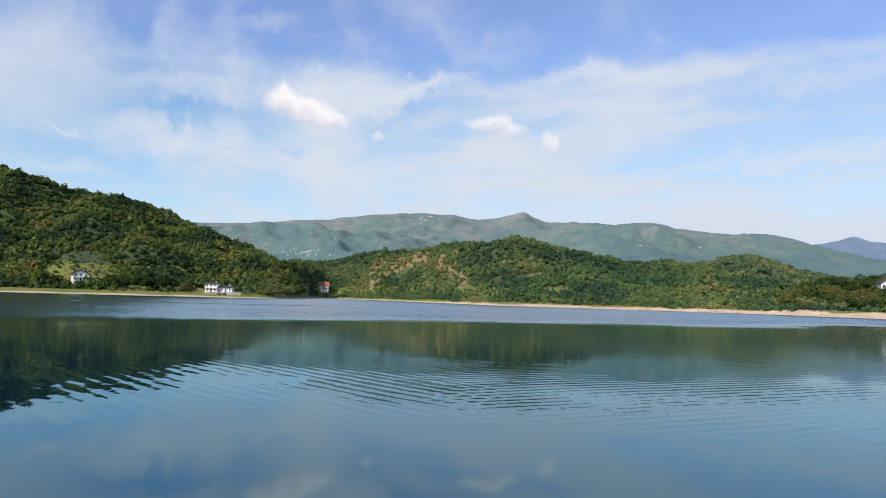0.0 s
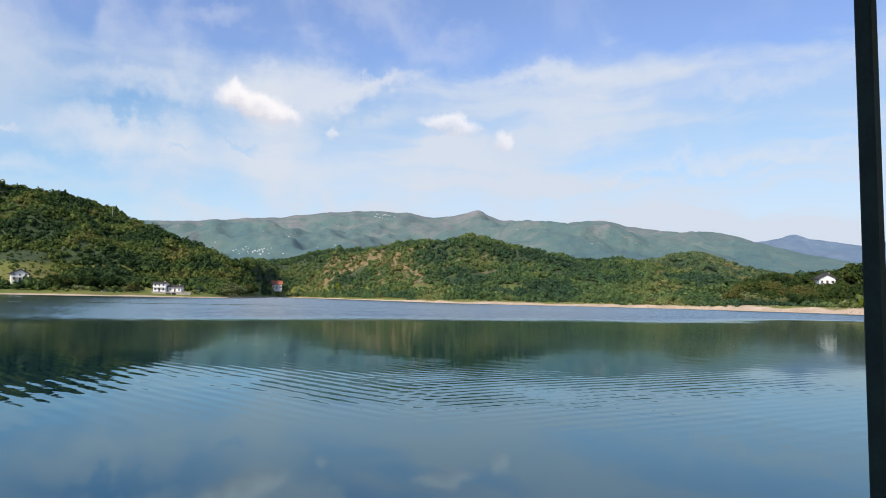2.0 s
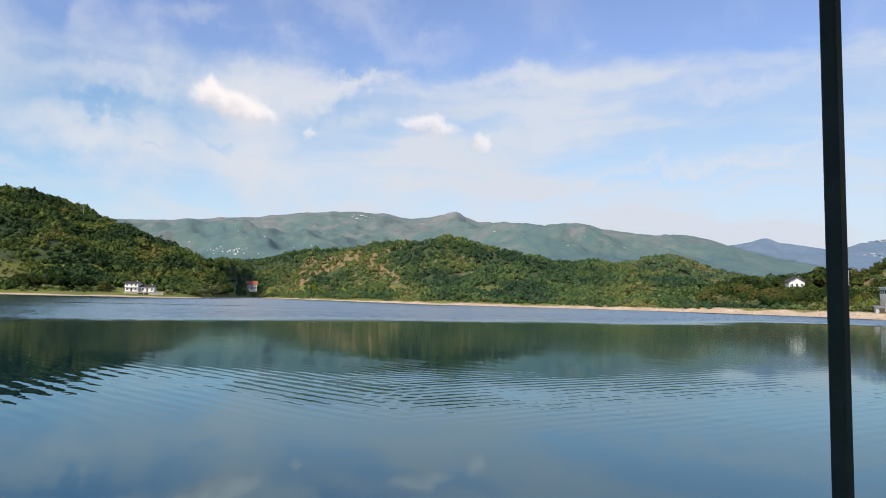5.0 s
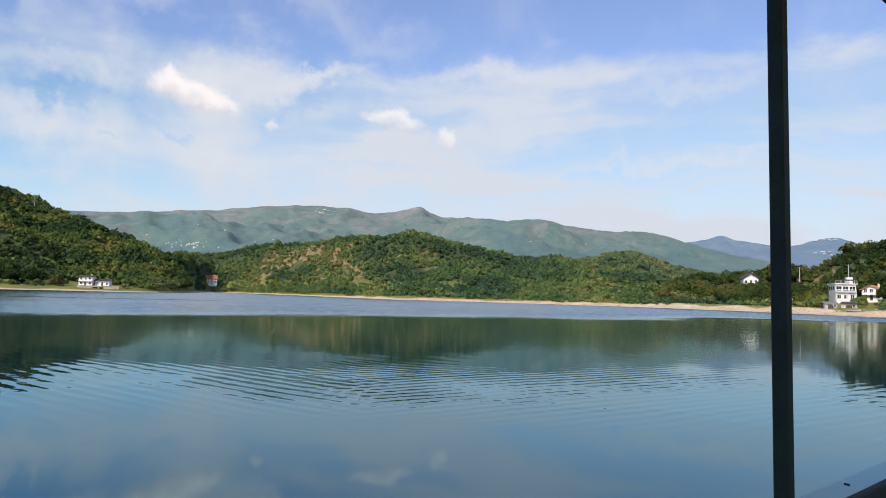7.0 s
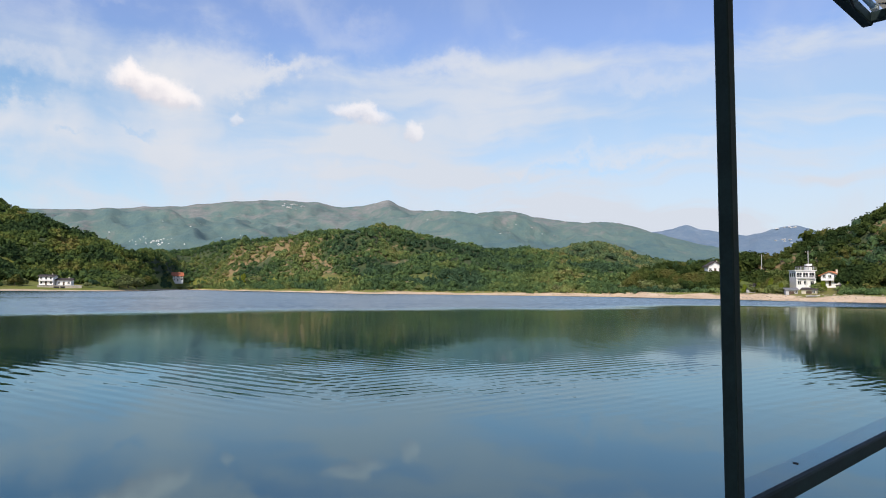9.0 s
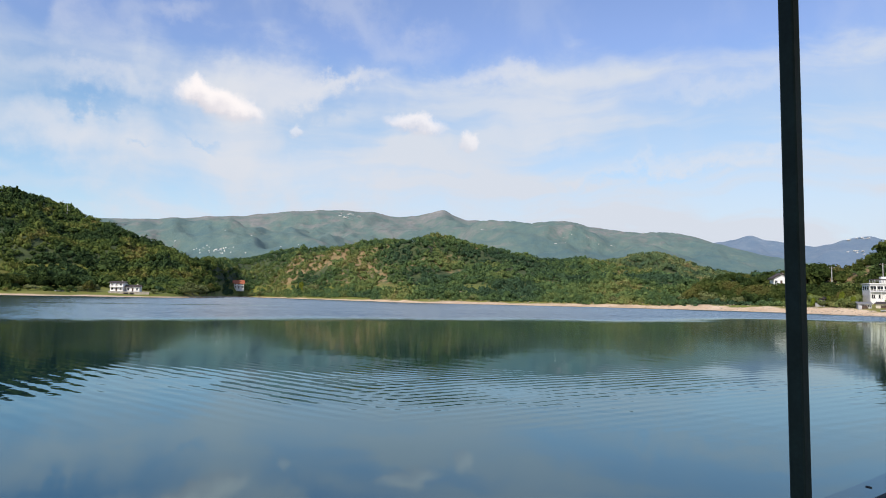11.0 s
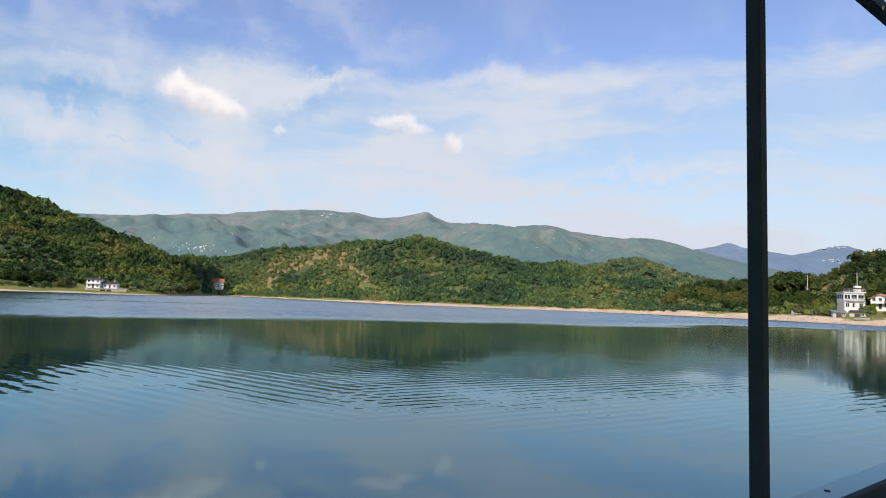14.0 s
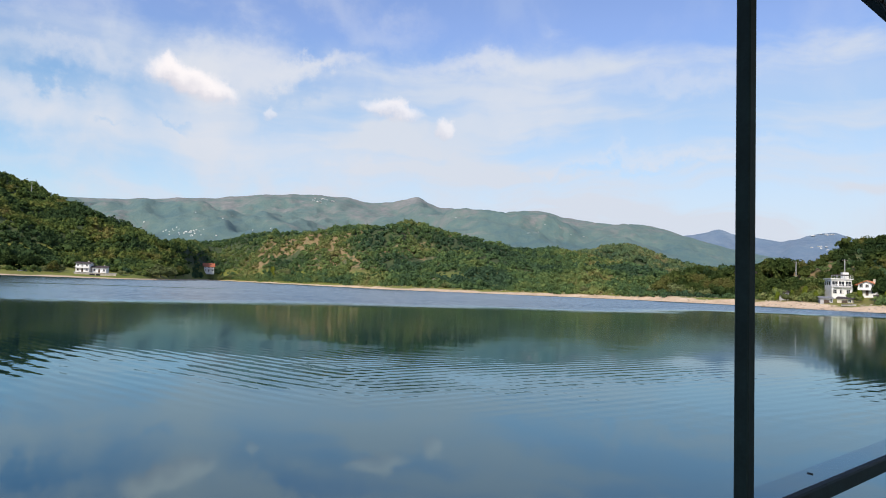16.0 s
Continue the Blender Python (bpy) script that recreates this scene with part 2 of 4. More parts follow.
def ground_material():
    """Sandy bank, rough grass above it, brown soil under the trees."""
    m, n = material("bank_and_hillside")
    p = place(n)
    xyz = n.add("ShaderNodeSeparateXYZ", None, Vector=p)
    big, mid, fine = n.noise(p, 0.02, 5.0), n.noise(p, 0.16, 5.0), n.noise(p, 1.1, 4.0)
    sand = n.ramp(n.math("ADD", n.math("MULTIPLY", mid, 0.6), n.math("MULTIPLY", fine, 0.4)),
                  [(0.25, (0.34, 0.24, 0.15)), (0.5, (0.54, 0.40, 0.27)), (0.75, (0.68, 0.55, 0.41))])
    grass = n.ramp(n.math("ADD", n.math("MULTIPLY", big, 0.6), n.math("MULTIPLY", fine, 0.4)),
                   [(0.3, (0.075, 0.105, 0.014)), (0.48, (0.145, 0.165, 0.022)), (0.66, (0.20, 0.165, 0.05))])
    top = n.math("SUBTRACT", n.math("MULTIPLY", n.noise(p, 0.045, 4.0), 5.0), 0.4)
    # the green bank lies west, the bare one east
    east = n.band(n.math("ADD", xyz.outputs[0], n.math("MULTIPLY", n.noise(p, 0.018, 3.0), 140.0)), 45.0, 95.0, 0.26, 0.52)
    east = n.math("ADD", east, n.band(xyz.outputs[0], 120.0, 165.0, 0.0, 0.34))
    f = n.band(n.math("SUBTRACT", xyz.outputs[2], n.math("MULTIPLY", top, east)), -0.25, 0.35, 1.0, 0.0)
    # undergrowth on the slopes, with dry clearings
    under = n.ramp(n.math("ADD", n.math("ADD", n.math("MULTIPLY", big, 0.7), n.math("MULTIPLY", mid, 0.3)), n.math("ADD", n.band(xyz.outputs[0], 175.0, 205.0, 0.0, 0.055), n.band(xyz.outputs[0], -110.0, -60.0, -0.09, 0.0))), [(0.36, (0.030, 0.050, 0.017)), (0.52, (0.060, 0.080, 0.026)), (0.58, (0.24, 0.17, 0.08))])
    grass = n.mix(n.band(n.math("ADD", xyz.outputs[2], n.math("MULTIPLY", mid, 5.0)), n.band(xyz.outputs[0], -150.0, -120.0, 20.0, 11.0), n.band(xyz.outputs[0], -150.0, -120.0, 25.0, 18.0)), grass, under)
    finish(n, n.mix(f, grass, sand), 0.95, n.math("ADD", mid, fine), 0.6, 0.4)
    return m


def mountain_material(name, wood, scrub, bare, low=60.0, high=430.0):
    """Far slopes: woods below, scrub in patches, bare stone and dry grass towards the top; haze is put into these
    colours.
    """
    m, n = material(name)
    p = place(n)
    z = n.add("ShaderNodeSeparateXYZ", None, Vector=p).outputs[2]
    a, b, c = n.noise(p, 0.0042, 7.0, 0.62), n.noise(p, 0.016, 6.0, 0.62), n.noise(p, 0.05, 5.0, 0.7)
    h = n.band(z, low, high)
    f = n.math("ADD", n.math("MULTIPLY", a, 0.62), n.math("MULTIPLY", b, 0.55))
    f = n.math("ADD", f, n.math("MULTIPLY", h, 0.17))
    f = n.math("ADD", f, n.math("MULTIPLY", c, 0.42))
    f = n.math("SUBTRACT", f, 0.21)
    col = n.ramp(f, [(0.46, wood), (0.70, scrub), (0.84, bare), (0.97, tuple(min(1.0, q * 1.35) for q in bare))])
    finish(n, col, 1.0, n.math("ADD", b, n.math("MULTIPLY", c, 0.5)), 0.7, 12.0)
    return m


GROUND = ground_material()
# Blue-green haze of the distance is mixed into the range's base colours.
MOUNTAIN = mountain_material("hazed_scrub_mountain", (0.070, 0.136, 0.144), (0.114, 0.174, 0.152), (0.196, 0.198, 0.186))
# Farther off, so still more blue haze sits in these base colours.
MOUNTAIN_FAR = mountain_material("haze_blue_mountain", (0.105, 0.166, 0.245), (0.125, 0.186, 0.255), (0.155, 0.21, 0.27))


def water_material():
    """Calm lake: near water nearly flat with slow ripples, a wind-ruffled sheet far out."""
    m, n = material("lake_water")
    p = place(n)
    flat = n.scale(p, (1, 1, 0))
    xyz = n.add("ShaderNodeSeparateXYZ", None, Vector=p)
    r = n.vec("LENGTH", flat)
    edge = n.math("ADD", r, n.math("MULTIPLY", n.noise(flat, 0.03, 3.0), 30.0))
    edge = n.math("SUBTRACT", edge, n.math("MULTIPLY", xyz.outputs[0], 0.40))
    edge = n.math("SUBTRACT", edge, n.band(xyz.outputs[0], 30.0, 80.0, 0.0, 26.0))
    wind = n.math("MULTIPLY", n.band(edge, 90.0, 120.0), n.band(n.math("DIVIDE", xyz.outputs[0], r), -0.56, -0.20, 0.38, 1.0))
    # a slick drawn through the ruffled water on the west side
    line = n.math("SUBTRACT", xyz.outputs[1], n.math("ADD", n.math("MULTIPLY", xyz.outputs[0], 0.3), 193.0))
    line = n.math("ABSOLUTE", n.math("ADD", line, n.math("MULTIPLY", n.noise(flat, 0.05, 3.0), 5.0)))
    wind = n.math("MULTIPLY", wind, n.math("SUBTRACT", 1.0, n.math("MULTIPLY", n.band(line, 2.0, 5.0, 0.85, 0.0), n.band(xyz.outputs[0], -40.0, -12.0, 1.0, 0.0))))
    turn = n.scale(flat, (1, 1, 1), rot=(0, 0, 0.80))
    cross = n.scale(flat, (1, 1, 1), rot=(0, 0, -0.42))
    swell = n.add("ShaderNodeTexWave", {"wave_type": "BANDS", "bands_direction": "Y"}, Vector=turn,
                  Scale=0.50, Distortion=4.0, Detail=2.0, Detail_Scale=0.30, Detail_Roughness=0.55).outputs["Fac"]
    other = n.add("ShaderNodeTexWave", {"wave_type": "BANDS", "bands_direction": "Y"}, Vector=cross,
                  Scale=0.55, Distortion=4.0, Detail=2.0, Detail_Scale=0.30, Detail_Roughness=0.55).outputs["Fac"]
    which = n.band(n.math("ADD", xyz.outputs[0], n.math("MULTIPLY", n.noise(flat, 0.15, 2.0), 14.0)), 5.0, 11.0, 1.0, 0.0)
    swell = n.math("ADD", n.math("MULTIPLY", swell, which), n.math("MULTIPLY", other, n.math("SUBTRACT", 1.0, which)))
    lap = n.noise(n.scale(turn, (0.4, 1.0, 1.0)), 1.75, 2.0, 0.45)
    slow = n.noise(n.scale(flat, (0.5, 1.0, 1.0)), 0.14, 2.0, 0.5)
    patch = n.math("MULTIPLY", n.band(n.noise(flat, 0.09, 3.0), 0.36, 0.62, 0.15, 1.0), n.math("MULTIPLY", n.band(r, 15.0, 20.0, 0.02, 1.1), n.band(r, 24.0, 31.0, 1.0, 0.10)))
    near = n.math("ADD", n.math("MULTIPLY", swell, 0.0080), n.math("MULTIPLY", lap, 0.016))
    near = n.math("ADD", near, n.math("MULTIPLY", n.noise(n.scale(turn, (0.5, 1.0, 1.0)), 2.6, 2.0), 0.006))
    near = n.math("ADD", n.math("MULTIPLY", near, patch), n.math("MULTIPLY", slow, 0.012))
    calm = n.add("ShaderNodeBump", None, Strength=1.0, Distance=1.0, Height=near).outputs[0]
    # ruffled water: the faces of the small waves that lean towards the boat
    gust = n.add("ShaderNodeTexNoise", None, Vector=flat, Scale=0.9, Detail=3.0).outputs["Color"]
    gx, gy, gz = n.add("ShaderNodeSeparateXYZ", None, Vector=gust).outputs
    streaks = n.band(n.noise(n.scale(flat, (0.12, 1.0, 1.0)), 0.06, 4.0), 0.3, 0.7, 0.90, 1.06)
    lean = n.math("DIVIDE", n.math("MULTIPLY", n.math("MULTIPLY", gy, -0.21), streaks), r)
    side = n.math("MULTIPLY", n.math("SUBTRACT", gx, 0.5), 0.3)
    tilt = n.vec("MULTIPLY", flat, n.add("ShaderNodeCombineXYZ", None, X=lean, Y=lean, Z=0.0).outputs[0])
    tilt = n.vec("ADD", tilt, n.add("ShaderNodeCombineXYZ", None, X=side, Y=0.0, Z=1.0).outputs[0])
    mixed = n.add("ShaderNodeMix", {"data_type": "VECTOR"})
    for k, v in ((0, wind), (4, calm), (5, n.vec("NORMALIZE", tilt))):
        n.t.links.new(v, mixed.inputs[k])
    bump = n.vec("NORMALIZE", mixed.outputs[1])
    body = n.mix(n.band(n.noise(flat, 0.012, 3.0), 0.35, 0.65), (0.001, 0.012, 0.026), (0.001, 0.015, 0.029))
    rough = n.math("ADD", n.math("MULTIPLY", wind, 0.09), n.band(r, 22.0, 50.0, 0.02, 0.08))
    deep = n.add("ShaderNodeBsdfDiffuse", None, Color=body)
    gloss = n.add("ShaderNodeFresnel", None, IOR=1.92, Normal=bump).outputs[0]
    tone = n.mix(n.band(gloss, 0.56, 0.72), (0.64, 0.88, 0.96), (0.82, 0.91, 0.80))
    tone = n.mix(wind, tone, (0.80, 0.86, 0.90))
    face = n.add("ShaderNodeBsdfGlossy", None, Color=tone, Roughness=rough, Normal=bump)
    both = n.add("ShaderNodeMixShader", None, i0=gloss, i1=deep.outputs[0], i2=face.outputs[0])
    n.add("ShaderNodeOutputMaterial", None, Surface=both.outputs[0])
    return m


WATER = water_material()

# ---- mesh helpers ----


def mesh_from(name, verts, faces, mat, smooth=False):
    """One object from arrays; all faces have the same number of corners."""
    me = bpy.data.meshes.new(name)
    verts, faces = np.asarray(verts, np.float32), np.asarray(faces, np.int32)
    k = faces.shape[1]
    me.vertices.add(len(verts))
    me.vertices.foreach_set("co", verts.ravel())
    me.loops.add(faces.size)
    me.loops.foreach_set("vertex_index", faces.ravel())
    me.polygons.add(len(faces))
    me.polygons.foreach_set("loop_start", np.arange(0, faces.size, k, dtype=np.int32))
    me.polygons.foreach_set("use_smooth", np.full(len(faces), smooth))
    me.update(calc_edges=True)
    me.materials.append(mat)
    return new(name, me)


def part(name, bm, mat, parent=None, label="", bevel=0.0):
    """Links a bmesh as one mesh object, under a thing or a part."""
    if bevel:
        bmesh.ops.bevel(bm, geom=bm.edges[:], offset=bevel, segments=1, affect="EDGES")
    me = bpy.data.meshes.new(name)
    bm.to_mesh(me)
    bm.free()
    me.materials.append(mat)
    ob = new(name, me)
    if parent:
        ob.parent = parent
    if label:
        ob["label"] = label
    return ob


def add_box(bm, x0, x1, y0, y1, z0, z1, m=None):
    t = Matrix.Translation(((x0 + x1) / 2, (y0 + y1) / 2, (z0 + z1) / 2)) @ Matrix.Diagonal((x1 - x0, y1 - y0, z1 - z0, 1))
    bmesh.ops.create_cube(bm, size=1, matrix=(m @ t) if m else t)
    return bm


def box(*a, m=None):
    return add_box(bmesh.new(), *a, m=m)


def poly(bm, pts, faces):
    vs = [bm.verts.new(p) for p in pts]
    for f in faces:
        bm.faces.new([vs[i] for i in f])
    return bm


def tube(bm, a, b, r0, r1=None, seg=8):
    a, b = Vector(a), Vector(b)
    m = Matrix.Translation((a + b) / 2) @ (b - a).to_track_quat("Z", "Y").to_matrix().to_4x4()
    bmesh.ops.create_cone(bm, cap_ends=True, segments=seg, radius1=r0, radius2=r0 if r1 is None else r1, depth=(b - a).length, matrix=m)
    return bm


def empty(name, m, label, category, group=""):
    ob = new(name)
    ob.matrix_world = m
    return tagged(ob, label, category, group)


# ---- the lie of the land ----


def lattice(ix, iy, seed):
    n = (ix * 374761393 + iy * 668265263 + seed * 974711) & 0xFFFFFFFF
    n = ((n ^ (n >> 13)) * 1274126177) & 0xFFFFFFFF
    return ((n ^ (n >> 16)) & 0xFFFF) / 65535.0


def value_noise(x, y, seed=0):
    x, y = np.asarray(x, float), np.asarray(y, float)
    ix, iy = np.floor(x).astype(np.int64), np.floor(y).astype(np.int64)
    fx, fy = x - ix, y - iy
    fx, fy = fx * fx * (3 - 2 * fx), fy * fy * (3 - 2 * fy)
    a = lattice(ix, iy, seed) * (1 - fx) + lattice(ix + 1, iy, seed) * fx
    b = lattice(ix, iy + 1, seed) * (1 - fx) + lattice(ix + 1, iy + 1, seed) * fx
    return a * (1 - fy) + b * fy - 0.5


def fbm(x, y, octaves=4, seed=0, gain=0.5):
    out, amp = 0.0, 1.0
    for k in range(octaves):
        out = out + amp * value_noise(x * 2 ** k, y * 2 ** k, seed + k)
        amp *= gain
    return out


def curve(az, pts, soft=0.35):
    """Smoothly joined values over the compass, from (turn, value) pairs."""
    xs, ys = zip(*pts)
    d = np.linspace(-3.0, 3.0, 7)
    return sum(np.interp(az + k * soft, xs, ys) for k in d) / 7


def smooth(t):
    t = np.clip(t, 0, 1)
    return t * t * (3 - 2 * t)


SHORE = ((-180, 420), (-90, 430), (-60, 400), (-34, 410), (-25, 400), (-20, 408), (-15.5, 412), (-13, 460), (-10, 690), (-6, 560), (0, 430), (4, 360), (15, 345), (24, 325),
         (28, 312), (34, 285), (40, 248), (46, 235), (60, 215), (90, 260), (135, 380), (180, 420))
CREST_W = ((-180, 6), (-90, 11), (-50, 10.5), (-35.2, 8.5), (-33, 8.05), (-30.4, 7.3), (-27.7, 7.05), (-25.4, 6.75), (-23, 6.0), (-20.8, 5.1), (-18, 4.1), (-15.2, 3.05),
           (-13.3, 2.15), (-11.8, 1.0), (-10.8, -0.1), (-10, -0.6))
DEEP_W = ((-180, 350), (-34, 380), (-24, 300), (-17, 190), (-12, 90))
CREST_M = ((-17, 2.4), (-13, 2.65), (-11, 2.65), (-9.1, 2.95), (-7.2, 3.6), (-4.3, 3.9), (-1.3, 4.2), (0.7, 4.7), (3.6, 4.8), (6.5, 5.3), (8.5, 4.75), (10.4, 4.3), (13.3, 3.75),
           (15.1, 3.2), (17.4, 3.15), (19.2, 3.35), (21.4, 2.9), (25, 2.2), (30, 1.2), (36, 0.4))
CREST_N = ((14, 0.5), (19, 2.6), (21.4, 3.2), (23, 3.55), (25.1, 3.85), (27.1, 3.1), (29.4, 2.3), (31.6, 2.0), (40, 1.4))
CREST_E = ((24, -0.6), (26.5, 0.1), (27.4, 1.0), (29.2, 1.7), (30.6, 2.25), (34, 2.25), (36.6, 2.7), (38.6, 2.5), (39.9, 3.31), (40.6, 4.04), (41.6, 4.15), (42.4, 4.34), (43.3, 4.7), (44.6, 5.2), (45.5, 5.87), (46.5, 6.27),
           (52, 8.8), (65, 11), (120, 9), (180, 6))
DEEP_E = ((24, 40), (30, 60), (36, 100), (42, 140), (50, 180), (90, 260))
MEADOW = ((-29.0, 470, 2.6, 44), (-20.5, 440, 4.8, 16), (-15, 440, 2.6, 10), (-24.0, 428, 2.2, 9), (43.6, 322, 0.7, 8), (45.4, 335, 0.4, 6), (26.6, 545, 1.2, 18), (7.6, 420, 0.5, 14), (-3.6, 600, 0.8, 12))     # turn, distance, half widths: clearings in the woods


def slope(az, r, deep, foot):
    """A slope of height about one that climbs from its foot to a crest, with spurs and gullies, and sinks behind it."""
    x, y = r * np.sin(np.radians(az)), r * np.cos(np.radians(az))
    rough = fbm(x / 85, y / 85, 4, 21)
    t = np.clip((r - foot) / deep, 0, 1)
    up = 0.45 * t + 0.55 * smooth(t) + 0.8 * rough * np.sin(np.pi * t) * np.clip(t * 2, 0, 1)
    down = smooth(np.clip(1 - (r - foot - deep) / (1.3 * deep + 60), 0, 1))
    return np.maximum(np.where(r < foot + deep, up, down), 0) * (1 + 0.1 * rough)


AZ_K = np.arange(-180, 180.1, 0.25)


def lift(shape, crest, rs, cover):
    """How high a slope has to be, turn by turn, for its skyline to stand at the crest's angle from the eye; cover: what grows on it."""
    A, Rr = np.meshgrid(AZ_K, rs, indexing="ij")
    S = shape(A, Rr)
    want = np.tan(np.radians(crest))[:, None] * Rr + 3.0 - cover
    k = np.where(S > 0.2, want / np.maximum(S, 0.2), 1e9).min(1)
    k = np.maximum(k, 0)
    return np.convolve(np.pad(k, 1, "edge"), (0.25, 0.5, 0.25), "valid")


HILLS = []
for crest, deep, off, cover in ((curve(AZ_K, CREST_W, 0.12), lambda a: curve(a, DEEP_W), 25, 5.2), (curve(AZ_K, CREST_M, 0.12), lambda a: 250 + 60 * np.sin(np.radians(a * 9)), 8, 5.2),
                         (curve(AZ_K, CREST_N, 0.12), lambda a: 200.0 + 0 * a, 230, 5.5), (curve(AZ_K, CREST_E, 0.12), lambda a: curve(a, DEEP_E), 16, 5.4)):
    shape = lambda a, r, deep=deep, off=off: slope(a, r, deep(a), curve(a, SHORE) + off)
    HILLS.append((shape, lift(shape, crest, np.arange(230, 1250, 9.0), cover)))


def height(az, r):
    x, y = r * np.sin(np.radians(az)), r * np.cos(np.radians(az))
    d = r - (curve(az, SHORE) + 9 * fbm(x / 60, y / 60, 3, 5) + 4 * fbm(x / 14, y / 14, 2, 9))
    bank = np.where(d < 0, np.maximum(d * 0.12, -6), 2.3 * smooth(d / 13) + 0.012 * np.clip(d, 0, 300))
    hills = 0
    for shape, k in HILLS:
        hills = np.maximum(hills, shape(az, r) * np.interp(az, AZ_K, k))
    mead = 9 * np.exp(-((az + 29.2) / 3.0) ** 2) * smooth((r - 432) / 60) * smooth((620 - r) / 110)
    return bank + mead + np.where(d > 0, hills, 0) * smooth((d - 4) / 40)


def spot(az, r):
    """A place on the ground, by turn and distance."""
    return Vector((r * math.sin(radians(az)), r * math.cos(radians(az)), float(height(np.array([float(az)]), np.array([float(r)]))[0])))


def sheet(name, azs, rs, zfun, mat):
    """A polar grid of land."""
    A, R = np.meshgrid(azs, rs, indexing="ij")
    Z = zfun(A, R)
    v = np.stack([R * np.sin(np.radians(A)), R * np.cos(np.radians(A)), Z], -1).reshape(-1, 3)
    na, nr = A.shape
    i = np.arange((na - 1) * (nr - 1))
    a = (i // (nr - 1)) * nr + i % (nr - 1)
    f = np.stack([a, a + 1, a + nr + 1, a + nr], -1)
    return mesh_from(name, v, f, mat, True)


AZ_FINE = np.concatenate([np.arange(-180, -44, 4.0), np.arange(-44, 56, 0.2), np.arange(56, 180.1, 4.0)])
R_FINE = np.concatenate([[1, 60, 140], np.arange(190, 460, 3.0), np.arange(460, 960, 7.0), np.arange(960, 1700, 40.0)])
ground = tagged(sheet("ground", AZ_FINE, R_FINE, height, GROUND), "sandy and grassy lake banks rising into wooded hills", "ground", kind="structure")

RANGE = ((-180, 5), (-60, 5.2), (-21.2, 5.55), (-17.6, 5.7), (-14, 6.1), (-9.7, 6.45), (-7.3, 6.9), (-3.4, 7.2), (0.6, 7.25), (3.1, 6.8), (5.0, 7.1), (6.2, 7.45), (6.9, 7.65), (7.6, 7.15), (8.7, 6.75), (10.9, 6.8),
         (13.2, 6.6), (15.1, 6.5), (17.4, 6.75), (19.6, 6.15), (22.6, 5.75), (25.5, 5.75), (27.9, 5.3), (29.6, 4.75), (31.5, 4.2), (34.5, 3.4), (38, 2.8), (48, 2.2), (90, 4), (180, 5))
RANGE_FAR = ((-180, 2), (20, 3), (27, 4.4), (29.7, 5.0), (32.1, 5.4), (34.5, 4.75), (36.6, 4.5), (38.2, 4.85), (40, 5.25), (41.6, 4.6), (46, 4.0), (60, 3), (180, 2))


def range_shape(az, r):
    x, y = r * np.sin(np.radians(az)), r * np.cos(np.radians(az))
    t = np.clip((r - 1350) / 2350, 0, 1)
    spur = fbm(x / 560, y / 800, 5, 40, 0.55)
    up = 0.36 * t + 0.64 * t ** 1.3 + 0.34 * spur * np.sin(np.pi * t) + 0.10 * fbm(x / 130, y / 130, 4, 60) * np.clip(t * 3, 0, 1) * np.clip((1.02 - t) * 6, 0.3, 1)
    return np.where(r > 3700, 1 - 0.35 * (r - 3700) / 600, up)


RANGE_K = lift(range_shape, curve(AZ_K, RANGE, 0.05) + 0.08 + 0.16 * fbm(AZ_K / 1.3, 0 * AZ_K + 0.5, 4, 33, 0.6), np.arange(1600, 3701, 30.0), 0)


def range_height(az, r):
    return range_shape(az, r) * np.interp(az, AZ_K, RANGE_K)


def far_height(az, r):
    x, y = r * np.sin(np.radians(az)), r * np.cos(np.radians(az))
    zc = 4600 * np.tan(np.radians(curve(az, RANGE_FAR, 0.1)))
    t = np.clip((r - 3700) / 900, 0, 1)
    return zc * (0.25 + 0.75 * t) + 150 * fbm(x / 420, y / 420, 4, 77) * np.sin(np.pi * t) + 14 * fbm(x / 90, y / 90, 2, 81)


def on_range(az, el, zfun, r0, r1):
    """The place on a far slope that stands at this turn and angle from the eye."""
    rs = np.arange(r0, r1, 6.0)
    z = zfun(np.full(len(rs), float(az)), rs)
    up_there = (z - 3) / rs > math.tan(radians(el))
    k = int(np.argmax(up_there)) if up_there.any() else len(rs) - 1
    return Vector((rs[k] * math.sin(radians(az)), rs[k] * math.cos(radians(az)), float(z[k])))


AZ_M = np.concatenate([np.arange(-180, -44, 4.0), np.arange(-44, 56, 0.14), np.arange(56, 180.1, 4.0)])
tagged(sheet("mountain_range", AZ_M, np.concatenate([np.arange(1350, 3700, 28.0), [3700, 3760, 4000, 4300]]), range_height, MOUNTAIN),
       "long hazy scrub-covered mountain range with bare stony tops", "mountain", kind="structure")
tagged(sheet("far_peaks", AZ_M, np.arange(3700, 4601, 75.0), far_height, MOUNTAIN_FAR), "distant mountain peaks behind the range, blue with painted haze", "mountain", kind="structure")

wa = np.radians(np.linspace(0, 360, 97)[:-1])
tagged(mesh_from("water", np.concatenate([[[0, 0, 0]], np.stack([900 * np.sin(wa), 900 * np.cos(wa), 0 * wa], -1)]),
                 [[0, 1 + (k + 1) % 96, 1 + k] for k in range(96)], WATER), "calm blue-green lake water with light ripples", "lake", kind="structure")

# ---- woods ----


